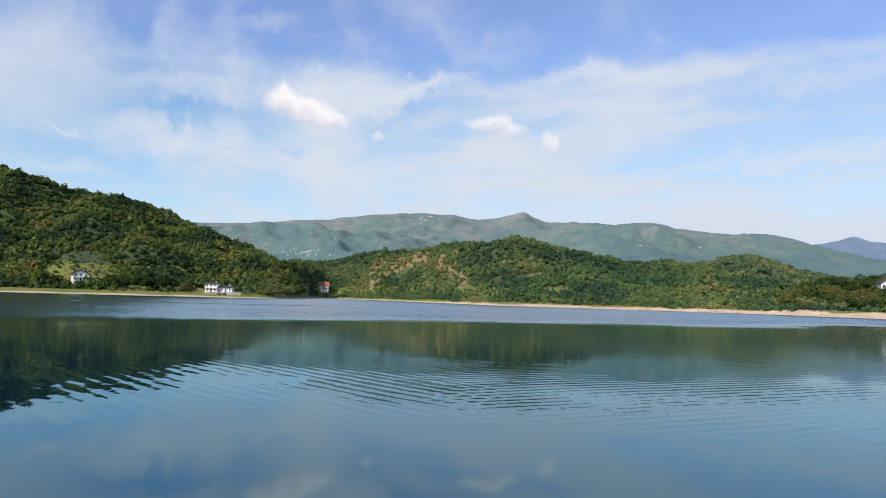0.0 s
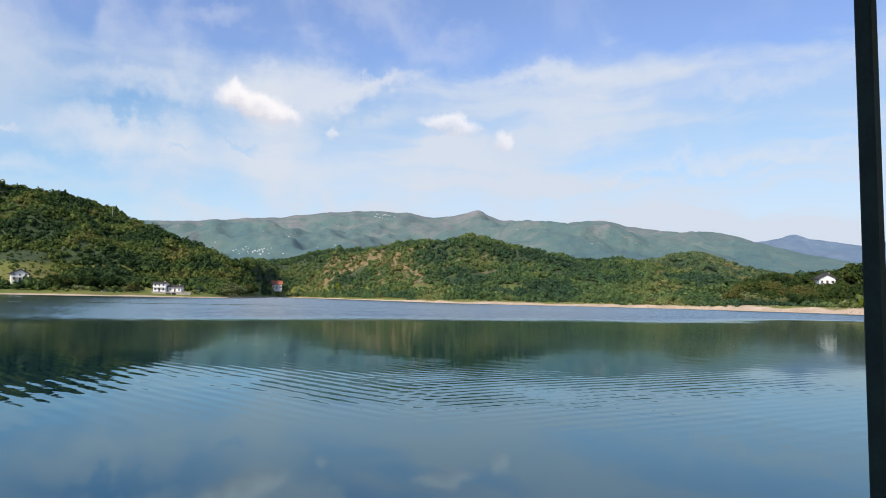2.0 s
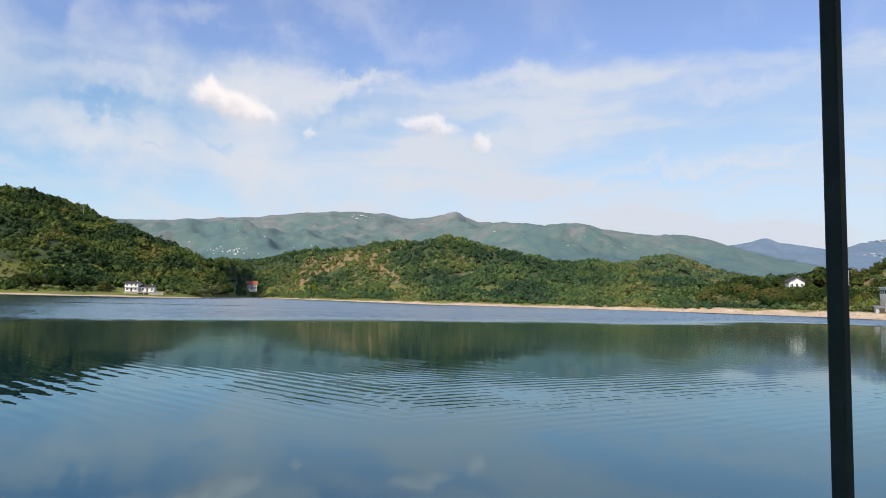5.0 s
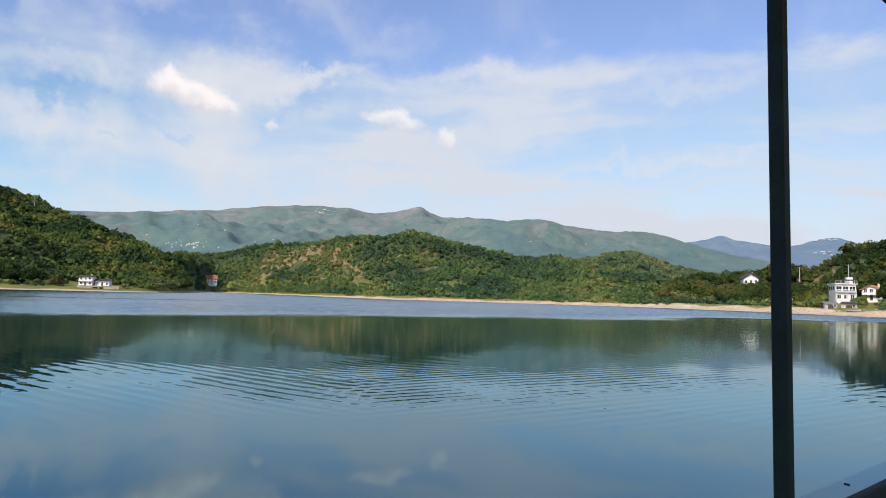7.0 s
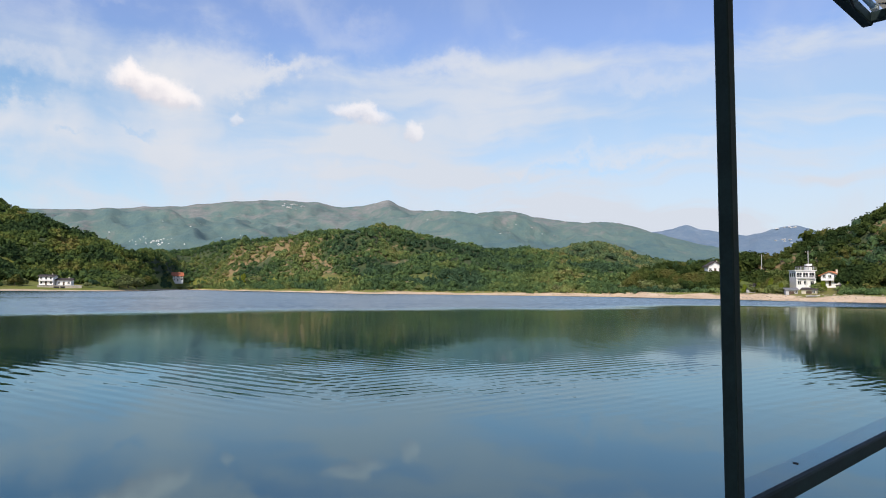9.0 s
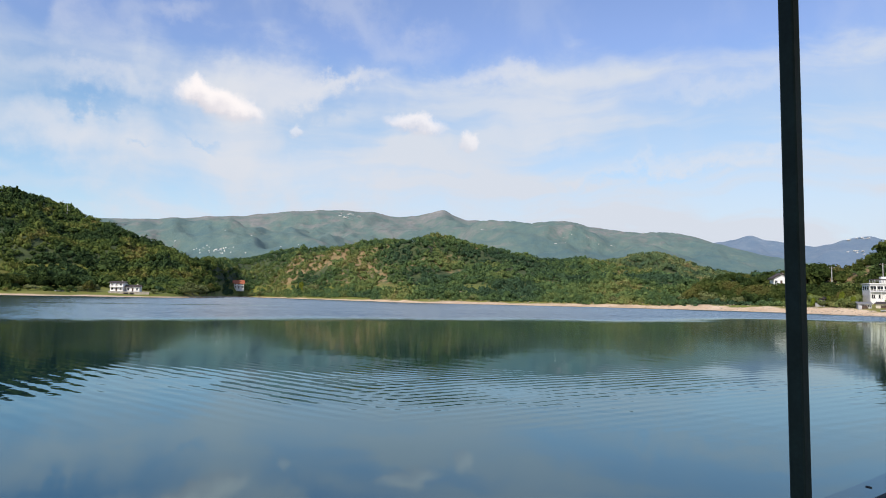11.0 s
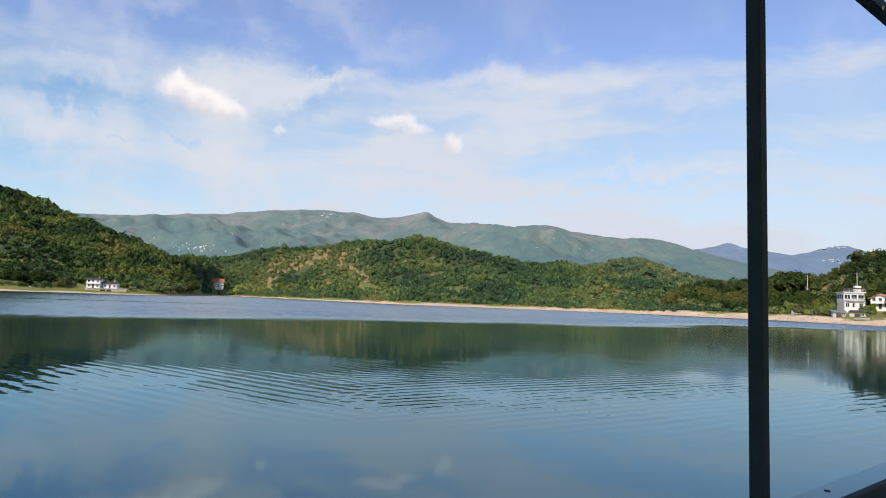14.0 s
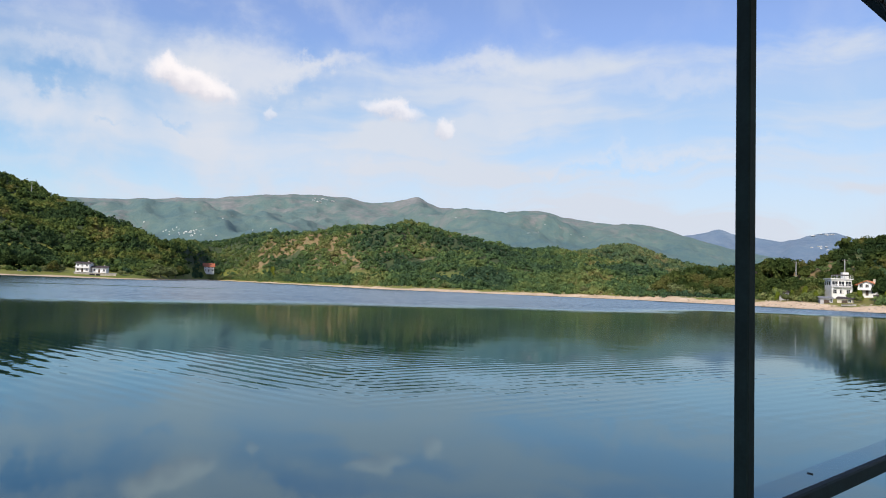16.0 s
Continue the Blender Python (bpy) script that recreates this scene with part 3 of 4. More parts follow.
def crown_kit(seed, lumps=6, sprays=95, wide=1.0, tall=1.0, leaf=1.0):
    """Corners and four-cornered leaf sprays of one crown about one metre in radius, standing on z = 0."""
    g = np.random.default_rng(seed)
    cs = g.normal(0, 0.42, (lumps, 3)) * (wide, wide, 0.5 * tall) + (0, 0, 0.78 * tall)
    rs = g.uniform(0.36, 0.62, lumps)
    cs[0], rs[0] = (0, 0, 0.95 * tall), 0.62
    k = g.integers(0, lumps, sprays)
    d = g.normal(0, 1, (sprays, 3))
    d[:, 2] = np.abs(d[:, 2]) * 0.95 - 0.25
    d /= np.linalg.norm(d, axis=1)[:, None]
    c = cs[k] + d * rs[k][:, None] * g.uniform(0.75, 1.12, sprays)[:, None]
    nrm = d + g.normal(0, 0.42, (sprays, 3))
    nrm /= np.linalg.norm(nrm, axis=1)[:, None]
    u = np.cross(nrm, g.normal(0, 1, (sprays, 3)))
    u /= np.linalg.norm(u, axis=1)[:, None]
    w = np.cross(nrm, u)
    s = leaf * g.uniform(0.13, 0.27, sprays)[:, None]
    bend = nrm * s * 0.35
    v = np.stack([c - u * s * 1.25, c - w * s * 0.8 + bend, c + u * s * 1.25, c + w * s * 0.8 + bend], 1).reshape(-1, 3)
    f = np.arange(4 * sprays).reshape(-1, 4)
    # a dark inner body, so that the crown is not see-through
    a = np.linspace(0, 2 * np.pi, 8)[:-1]
    rings = [np.stack([r * np.cos(a), r * np.sin(a), 0 * a + z], -1) for r, z in ((0.28, 0.3), (0.62 * wide, 0.55 * tall), (0.6 * wide, 0.9 * tall), (0.3, 1.25 * tall))]
    core = np.concatenate(rings) + g.normal(0, 0.06, (28, 3))
    cf = [[r * 7 + j, r * 7 + (j + 1) % 7, r * 7 + 7 + (j + 1) % 7, r * 7 + 7 + j] for r in range(3) for j in range(7)]
    v, f = np.concatenate([v, core]), np.concatenate([f, np.array(cf) + len(v)])
    return v, f


def grow(name, places, kits, mat, label, sizes, squash=(0.85, 1.25), seed=3):
    """Many crowns as one wood."""
    g = np.random.default_rng(seed)
    vs, fs, n = [], [], 0
    for p, s in zip(places, sizes):
        kv, kf = kits[g.integers(len(kits))]
        a = g.uniform(0, 2 * np.pi)
        c, sn = np.cos(a), np.sin(a)
        sc = s * np.array([1, 1, g.uniform(*squash)])
        q = kv * sc
        vs.append(np.stack([q[:, 0] * c - q[:, 1] * sn, q[:, 0] * sn + q[:, 1] * c, q[:, 2]], -1) + p)
        fs.append(kf + n)
        n += len(kv)
    return tagged(mesh_from(name, np.concatenate(vs), np.concatenate(fs), mat), label, "woodland", kind="stuff")


CLEAR = []          # turn, distance, half widths: where houses stand or the camera sees past


def scatter(g, count, az0, az1, near, far, gap, keep):
    """Places on the hillside, no closer than the gap, out of the clearings."""
    cell, out = set(), []
    az = g.uniform(az0, az1, count)
    t = g.uniform(0, 1, count)
    r = np.sqrt(near(az) ** 2 + t * (far(az) ** 2 - near(az) ** 2))
    ok = keep(az, r)
    x, y, z = r * np.sin(np.radians(az)), r * np.cos(np.radians(az)), height(az, r)
    for k in np.nonzero(ok)[0]:
        c = (int(x[k] // gap), int(y[k] // gap))
        if c in cell:
            continue
        cell.add(c)
        out.append((x[k], y[k], z[k] - 0.4))
    return out


def open_land(az, r):
    bad = np.zeros(len(az), bool)
    for a, d, wa_, wr in (*MEADOW, *CLEAR):
        bad |= ((az - a) / wa_) ** 2 + ((r - d) / wr) ** 2 < 1
    return ~bad


KITS = [crown_kit(s, 6, 52, leaf=1.25) for s in range(9)]
THIN = [crown_kit(s + 40, 5, 40, leaf=1.35) for s in range(5)]          # for low growth far off
FINE = [crown_kit(s + 20, 8, 130, leaf=0.80) for s in range(6)]          # for the woods close by
# ---- houses ----


def gable_roof(bm, x0, x1, y0, y1, z, rise, over=0.5, thick=0.18, along="x"):
    """A pitched roof slab with eaves."""
    if along == "x":
        ym = (y0 + y1) / 2
        prof = [(y0 - over, z - over * rise / ((y1 - y0) / 2)), (ym, z + rise), (y1 + over, z - over * rise / ((y1 - y0) / 2))]
        a, b = x0 - over, x1 + over
        pts = [(x, y, q + dz) for x in (a, b) for dz in (0, thick) for y, q in prof]
    else:
        xm = (x0 + x1) / 2
        prof = [(x0 - over, z - over * rise / ((x1 - x0) / 2)), (xm, z + rise), (x1 + over, z - over * rise / ((x1 - x0) / 2))]
        a, b = y0 - over, y1 + over
        pts = [(x, y, q + dz) for y in (a, b) for dz in (0, thick) for x, q in prof]
    faces = [(0, 1, 4, 3), (1, 2, 5, 4), (6, 9, 10, 7), (7, 10, 11, 8), (0, 6, 7, 1), (1, 7, 8, 2), (3, 4, 10, 9), (4, 5, 11, 10), (0, 3, 9, 6), (2, 8, 11, 5)]
    return poly(bm, pts, faces)


def gable_walls(bm, x0, x1, y0, y1, z0, z1, rise, along="x"):
    if along == "x":
        ym = (y0 + y1) / 2
        pts = [(x, y, z) for x in (x0, x1) for y, z in ((y0, z0), (y1, z0), (y1, z1), (ym, z1 + rise), (y0, z1))]
    else:
        xm = (x0 + x1) / 2
        pts = [(x, y, z) for y in (y0, y1) for x, z in ((x0, z0), (x1, z0), (x1, z1), (xm, z1 + rise), (x0, z1))]
    return poly(bm, pts, [(0, 1, 2, 3, 4), (9, 8, 7, 6, 5), (0, 5, 6, 1), (1, 6, 7, 2), (2, 7, 8, 3), (3, 8, 9, 4), (4, 9, 5, 0)])


def window_part(parent, x, z, y, w=0.95, h=1.15, frame_mat=None):
    """A window on the front wall (which faces -y): frame proud of the wall, dark pane, sill."""
    fr = part("window", add_box(add_box(add_box(add_box(bmesh.new(), x - w / 2 - 0.1, x - w / 2, y - 0.07, y, z, z + h), x + w / 2, x + w / 2 + 0.1, y - 0.07, y, z, z + h),
                                        x - w / 2 - 0.1, x + w / 2 + 0.1, y - 0.07, y, z + h, z + h + 0.1), x - 0.04, x + 0.04, y - 0.06, y, z, z + h), frame_mat or WHITE, parent)
    part("pane", box(x - w / 2, x + w / 2, y - 0.03, y + 0.02, z, z + h), GLASS_DARK, fr)
    part("sill", box(x - w / 2 - 0.15, x + w / 2 + 0.15, y - 0.16, y, z - 0.1, z), CONCRETE, fr)


def balcony_part(parent, x0, x1, z, y, deep=1.3, mat=None, posts=7):
    mat = mat or WHITE
    slab = part("balcony", box(x0, x1, y - deep, y - 0.004, z - 0.16, z), CONCRETE, parent)
    bm = bmesh.new()
    add_box(bm, x0, x1, y - deep, y - deep + 0.06, z + 0.85, z + 0.95)
    for k in range(posts):
        x = x0 + 0.04 + (x1 - x0 - 0.08) * k / (posts - 1)
        add_box(bm, x - 0.03, x + 0.03, y - deep + 0.01, y - deep + 0.05, z, z + 0.85)
    part("railing", bm, mat, slab)


def stand(az, r, turn=0.0, z=None):
    p = spot(az, r)
    return pose(p.x, p.y, p.z if z is None else z, 0, 0, -az + turn)


def house(az, r, turn, wide, deep, tall, rise, roof, label, along="x", wall=None, storeys=2, cols=3, balcony=False, z=None, chimney=True, thin=True):
    h = empty("house", stand(az, r, turn, z), label, "house", "lakeside houses")
    part("wall", gable_walls(bmesh.new(), -wide / 2, wide / 2, 0, deep, -2.5, tall, rise - 0.05, along), wall or WHITE, h)
    part("roof", gable_roof(bmesh.new(), -wide / 2, wide / 2, 0, deep, tall, rise, 0.8, 0.2 if thin else 0.62, along), roof, h)
    if chimney:
        part("chimney", box(wide * 0.2, wide * 0.2 + 0.6, deep * 0.55, deep * 0.55 + 0.6, tall, tall + rise + 0.8), CREAM, h)
    per = tall / storeys
    for s in range(storeys):
        for c in range(cols):
            x = -wide / 2 + wide * (c + 0.5) / cols
            if s == 0 and c == cols // 2:
                part("door", box(x - 0.45, x + 0.45, -0.06, 0.04, 0.05, 2.1), TIMBER, h)
            else:
                window_part(h, x, s * per + 0.9, 0)
        if balcony and s:
            balcony_part(h, -wide / 2 + 0.1, wide / 2 - 0.1, s * per + 0.05, 0)
    return h


CLEAR += [(-29, 446, 1.3, 16), (-19.2, 425, 2.1, 24), (-10.35, 668, 0.95, 34), (34.2, 336, 1.15, 26), (40.5, 278, 1.5, 26), (42.4, 276, 1.0, 20), (40.2, 262, 1.7, 10), (36.8, 285, 0.8, 10), (-18.6, 403, 2.6, 12),
          (41.6, 264, 1.3, 10)]

house(-28.9, 446, 6, 8.4, 8, 4.3, 2.2, ROOF_DARK, "white two-storey house with dark gable roof on a meadow", "y", storeys=2, cols=3, balcony=True, z=7.3, thin=False)
house(-19.45, 428, -20, 7.2, 7, 5.0, 0.8, ROOF_DARK, "white two-storey lakeside house with dark roof", "x", storeys=2, cols=3, balcony=True, z=3.0)
house(-18.3, 428, -14, 7.4, 6, 3.0, 0.9, ROOF_DARK, "low white house with dark roof beside a terrace", "x", storeys=1, cols=3, z=3.0)
house(-10.3, 674, 5, 9.6, 8, 5.0, 3.0, ROOF_RED, "white house with red tiled roof at the wood's edge", "x", storeys=2, cols=3, z=8.2, balcony=True)
house(34.17, 336, 14, 6.4, 7, 3.0, 2.0, ROOF_DARK, "white house with dark gable roof above the trees", "y", storeys=1, cols=3, z=11.9, thin=False)

terrace = empty("terrace", stand(-18.55, 417, 0, 0.0), "pale stone terrace wall on the grassy shore", "terrace")
part("wall", box(-10.5, 10.5, 0, 14, -1.5, 2.9), STONE, terrace)
# Openings are solid black boxes: the dark inside is put in as colour.
part("opening", box(-2.9, -0.3, -0.05, 0.3, 0.9, 2.4), BLACK, terrace, "boathouse opening, its dark inside painted as a black box")
part("opening", box(0.3, 2.5, -0.05, 0.3, 0.9, 2.4), BLACK, terrace, "boathouse opening, its dark inside painted as a black box")
part("coping", box(-10.8, 10.8, -0.15, 0.35, 2.905, 3.1), CONCRETE, terrace)


def guest_house():
    """The white three-level house with balconies and an open roof terrace."""
    w, d = 6.6, 7.6
    h = empty("guest_house", stand(40.55, 282, 18, 5.4), "white flat-roofed guest house with balconies and roof terrace", "house", "lakeside houses")
    part("wall", box(-w / 2, w / 2, 0, d, -4, 5.7), WHITE, h)
    part("roof_slab", box(-w / 2 - 0.4, w / 2 + 0.4, -0.7, d + 0.3, 5.704, 5.98), WHITE, h)
    for s in range(2):
        for c in range(3):
            x = -w / 2 + w * (c + 0.5) / 3
            # Upper panes are wide: their dark colour stands in for a loggia's shade.
            window_part(h, x, s * 2.85 + 0.55, 0, 1.75 if s else 1.1, 1.5 if s else 1.35, WHITE)
    balcony_part(h, -w / 2, w / 2, 2.85, 0, 0.9, WHITE, 9)
    for x in (-w / 2, 0, w / 2 - 0.25):
        part("column", box(x, x + 0.22, -0.88, -0.66, -4, 2.68), WHITE, h)
    for k in range(3):          # openings of the side wall
        y = 1.2 + 2.2 * k
        part("side_window", box(-w / 2 - 0.05, -w / 2 + 0.1, y, y + 1.2, 3.5, 4.9), GLASS_DARK, h)
        part("side_window", box(w / 2 - 0.1, w / 2 + 0.05, y, y + 1.2, 3.5, 4.9), GLASS_DARK, h)
    pergola = part("pergola", box(-1.5, w / 2 + 0.4, 0.6, 6.6, 7.2, 7.5), ROOF_DARK, h)
    for x, y in ((-1.4, 0.8), (w / 2 - 0.2, 0.8), (-1.4, 6.4), (w / 2 - 0.2, 6.4)):
        part("post", box(x, x + 0.15, y, y + 0.15, 5.98, 7.2), STEEL_PALE, pergola)
    part("stair_tower", box(w / 2 - 0.3, w / 2 + 1.7, 7.95, 10.2, 4.5, 8.6), WHITE, h)
    bm = bmesh.new()
    for z in (6.45, 6.95):
        add_box(bm, -w / 2 - 0.3, w / 2 + 0.3, -0.66, -0.60, z, z + 0.06)
    for k in range(8):
        x = -w / 2 - 0.3 + (w + 0.54) * k / 7
        add_box(bm, x, x + 0.06, -0.66, -0.60, 5.98, 6.95)
    part("roof_railing", bm, STEEL_PALE, h)


guest_house()
house(42.15, 280, -12, 5.6, 7, 4.0, 1.3, ROOF_ORANGE, "white house with orange tiled roof and front terrace", "y", storeys=2, cols=3, balcony=True, z=5.4)


def shed(az, r, turn, wide, deep, tall, z, roof, wall, label):
    h = empty("shed", stand(az, r, turn, z), label, "shed", "shoreside sheds")
    part("wall", box(-wide / 2, wide / 2, 0, deep, -1.5, tall), wall, h)
    part("roof", poly(bmesh.new(), [(-wide / 2 - 0.4, -0.6, tall + 0.05), (wide / 2 + 0.4, -0.6, tall + 0.05), (wide / 2 + 0.4, deep + 0.3, tall + 0.75), (-wide / 2 - 0.4, deep + 0.3, tall + 0.75),
                                    (-wide / 2 - 0.4, -0.6, tall + 0.2), (wide / 2 + 0.4, -0.6, tall + 0.2), (wide / 2 + 0.4, deep + 0.3, tall + 0.9), (-wide / 2 - 0.4, deep + 0.3, tall + 0.9)],
                      [(3, 2, 1, 0), (4, 5, 6, 7), (0, 1, 5, 4), (1, 2, 6, 5), (2, 3, 7, 6), (3, 0, 4, 7)]), roof, h)
    part("door", box(-0.9, 0.9, -0.06, 0.04, 0, tall * 0.8), TIMBER, h)
    window_part(h, wide * 0.32, 0.9, 0, 0.8, 0.8)


shed(39.6, 263, 10, 3.8, 3.5, 1.8, 1.9, ROOF_GREY, CONCRETE, "grey boat shed with sheet roof by the sandy shore")
shed(40.75, 263, -8, 4.6, 3.5, 1.9, 1.9, ROOF_DARK, CREAM, "cream boathouse with dark roof by the sandy shore")
shed(36.75, 289, 4, 3.2, 3, 2.0, 3.6, ROOF_DARK, CONCRETE, "small grey hut among trees above the bank")
shed(43.0, 262, 4, 3.4, 3, 1.8, 3.0, ROOF_DARK, TIMBER, "low dark shelter beside the lawn")


def utility_pole(az, r, z, tall, label):
    p = empty("utility_pole", stand(az, r, 20, z), label, "pole", "utility poles")
    part("mast", tube(bmesh.new(), (0, 0, -1), (0, 0, tall), 0.24, 0.15, 8), CONCRETE, p)
    part("crossarm", box(-1.0, 1.0, -0.06, 0.06, tall - 0.6, tall - 0.45), TIMBER, p)
    for x in (-0.9, 0, 0.9):
        part("insulator", tube(bmesh.new(), (x, 0, tall - 0.448), (x, 0, tall - 0.2), 0.06, 0.05, 6), WHITE, p)


utility_pole(37.55, 310, float(spot(37.55, 310).z), 14.5, "pale concrete utility pole rising from the trees")
utility_pole(40.75, 300, float(spot(40.75, 300).z), 13.0, "pale concrete utility pole behind the guest house")

utility_pole(-23.1, 690, float(spot(-23.1, 690).z), 11.0, "slender pole standing on the wooded ridge")
# the village on the far slope
g = np.random.default_rng(12)
hut = empty("village_house", pose(0, 0, 0), "tiny pale house in the far hillside village", "house", "village houses")
part("wall", gable_walls(bmesh.new(), -6, 6, 0, 9, -6, 6, 2.4), WHITE, hut)
part("roof", gable_roof(bmesh.new(), -6, 6, 0, 9, 6, 2.5, 0.5, 0.3), CREAM, hut)
for k in range(54):
    if k < 44:
        p = on_range(g.normal(-12.3, 0.75), g.normal(3.55, 0.15), range_height, 1500, 3600)
    else:
        p = on_range(g.normal(-11.0, 2.6), g.uniform(3.3, 5.2), range_height, 1500, 3600)
    big = float(g.uniform(0.13, 0.29)) * p.xy.length / 2100
    m = pose(p.x, p.y, p.z + 0.5, 0, 0, g.uniform(-60, 60)) @ Matrix.Scale(big, 4)
    if k == 0:
        hut.matrix_world = m
    else:
        c = copy_thing(hut, pose(0, 0, 0))
        c.matrix_world = m


def outcrop(az, el, zfun, r0, r1, size, seed):
    """A bare pale crag on a far slope."""
    q = np.random.default_rng(seed)
    p = on_range(az, el, zfun, r0, r1)
    bm = bmesh.new()
    bmesh.ops.create_icosphere(bm, subdivisions=2, radius=1)
    for v in bm.verts:
        v.co *= 1 + q.uniform(-0.3, 0.25)
        v.co.x *= 2.2
        v.co.z *= 0.5
    ob = part("rock_outcrop", bm, CRAG)
    ob.matrix_world = pose(p.x, p.y, p.z, 0, 0, q.uniform(0, 90)) @ Matrix.Scale(size, 4)
    tagged(ob, "pale bare limestone outcrop high on the mountain", "rock", "mountain crags")


for k in range(18):
    outcrop(-1.6 + g.normal(0, 0.7), 6.85 + g.normal(0, 0.12), range_height, 1800, 3690, float(g.uniform(2, 5)), 100 + k)
for k in range(10):
    outcrop(g.uniform(8, 24), g.uniform(4.6, 6.0), range_height, 1800, 3690, float(g.uniform(1.5, 3.2)), 130 + k)
for k in range(16):
    outcrop(39.4 + g.normal(0, 0.35), (4.92 if k < 9 else 4.0) + g.normal(0, 0.08), far_height, 3700, 4590, float(g.uniform(5, 11)), 160 + k)

# ---- trees ----
g = np.random.default_rng(8)
shore_of = lambda az: curve(az, SHORE)
west = scatter(g, 34000, -42, -12.2, lambda a: shore_of(a) + 16 + 20 * smooth((a + 28) / 2) * smooth((-13 - a) / 1.5), lambda a: shore_of(a) + curve(a, DEEP_W) + 28, 4.3, open_land)
grow("west_hill_wood", west, KITS, LEAF_WEST, "dense mixed green broadleaf wood covering the hill", g.uniform(1.7, 3.3, len(west)) * np.where(g.uniform(0, 1, len(west)) < 0.16, 1.4, 1.0), seed=4)
mid = scatter(g, 36000, -11.5, 28, lambda a: shore_of(a) + 13, lambda a: shore_of(a) + 318, 4.5,
              lambda a, r: open_land(a, r) & (fbm(r * np.sin(np.radians(a)) / 26, r * np.cos(np.radians(a)) / 26, 2, 91) < 0.40))
grow("middle_hill_wood", mid, KITS, LEAF_WOOD, "mixed green and rusty wood with small clearings", g.uniform(1.2, 2.9, len(mid)) * np.where(g.uniform(0, 1, len(mid)) < 0.12, 1.35, 1.0), seed=5)
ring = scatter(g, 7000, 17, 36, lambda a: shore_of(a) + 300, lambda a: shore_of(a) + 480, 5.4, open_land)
grow("rear_hill_wood", ring, THIN, LEAF_HAZY, "mixed wood on the hill behind", g.uniform(2.2, 3.8, len(ring)), seed=6)
east = scatter(g, 22000, 26, 55, lambda a: shore_of(a) + 17, lambda a: shore_of(a) + curve(a, DEEP_E) + 50, 4.4,
               lambda a, r: open_land(a, r) & (value_noise(r * np.sin(np.radians(a)) / 17, r * np.cos(np.radians(a)) / 17, 51) > np.where(a > 43.8, -0.5, -0.36)))
kind_of = lambda q: float(value_noise(np.array([q[0] / 13]), np.array([q[1] / 13]), 71)[0]) + 0.25 * g.normal()
kinds = np.array([kind_of(q) for q in east])
for name, mat, lo, hi, s0, s1, seed, label in (("east_shore_wood", LEAF_DARK, -9, 0.18, 1.5, 3.2, 7, "dark green wood above the sandy shore"),
                                               ("east_shore_thicket", LEAF_WOOD, 0.18, 9, 1.1, 2.5, 17, "olive and yellow-green young trees in the dark wood")):
    some = [q for q, k in zip(east, kinds) if lo <= k < hi]
    grow(name, some, FINE, mat, label, g.uniform(s0, s1, len(some)) * np.where(g.uniform(0, 1, len(some)) < 0.14, 1.3, 1.0), seed=seed)


under = scatter(g, 5000, -11.5, 33, lambda a: shore_of(a) + 30, lambda a: shore_of(a) + 300, 5.6, lambda a, r: np.hypot((a - 7.6) / 0.5, (r - 420) / 14) > 1)
grow("middle_hill_scrub", under, THIN, LEAF_WOOD, "low olive scrub filling the gaps of the wood", g.uniform(0.6, 1.3, len(under)), seed=16)
# low shrubs along the banks and in the gaps of the woods
brush = scatter(g, 4600, -11.5, 28, lambda a: shore_of(a) + 8, lambda a: shore_of(a) + 20, 2.4, open_land)
brush += scatter(g, 3000, 26, 52, lambda a: shore_of(a) + 13, lambda a: shore_of(a) + 24, 2.2, open_land)
grow("bank_shrubs", brush, THIN, LEAF_WOOD, "olive and yellow-green shrubs above the sandy bank", g.uniform(0.7, 1.9, len(brush)), seed=9)
hedge = scatter(g, 1300, -31.8, -26.2, lambda a: 428 + 0 * a, lambda a: 518 + 0 * a, 4.2, lambda a, r: np.abs(a + 28.9) + np.abs(r - 446) / 30 > 0.9)
grow("meadow_bushes", hedge, KITS, LEAF_WEST, "scattered green bushes on the sloping meadow", g.uniform(0.35, 1.5, len(hedge)), seed=12)
foot = scatter(g, 1100, -36, -12.5, lambda a: shore_of(a) + 10, lambda a: shore_of(a) + 36, 4.6, lambda a, r: (np.abs(a + 28.9) > 1.0) & (np.abs(a + 18.7) > 2.0) & (value_noise(a * 1.1, r / 30, 61) > -0.12))
grow("bank_thicket", foot, KITS, LEAF_WEST, "dark green bushes along the grassy west bank", g.uniform(0.8, 2.3, len(foot)), seed=15)
valley = scatter(g, 5000, -17, -11.2, lambda a: 640 + 0 * a, lambda a: 960 + 0 * a, 5.6, open_land)
grow("valley_wood", valley, THIN, LEAF_WOOD, "grey-green wood in the side valley", g.uniform(2.0, 3.8, len(valley)), seed=13)
scrub = scatter(g, 2600, 39, 48, lambda a: shore_of(a) + 24, lambda a: shore_of(a) + 150, 4.0, lambda a, r: (np.hypot((a - 40.5) / 1.6, (r - 274) / 26) > 1) & (np.hypot((a - 42.3) / 0.9, (r - 272) / 14) > 1))
grow("east_slope_scrub", scrub, THIN, LEAF_WOOD, "low olive scrub on the bare brown slope", g.uniform(0.6, 1.7, len(scrub)), seed=14)
gaps = scatter(g, 9000, -42, -11.7, lambda a: shore_of(a) + 60, lambda a: shore_of(a) + curve(a, DEEP_W) + 20, 4.8, open_land)
grow("west_hill_underwood", gaps, THIN, LEAF_WEST, "low green bushes between the trees of the hill", g.uniform(0.9, 1.9, len(gaps)), seed=10)


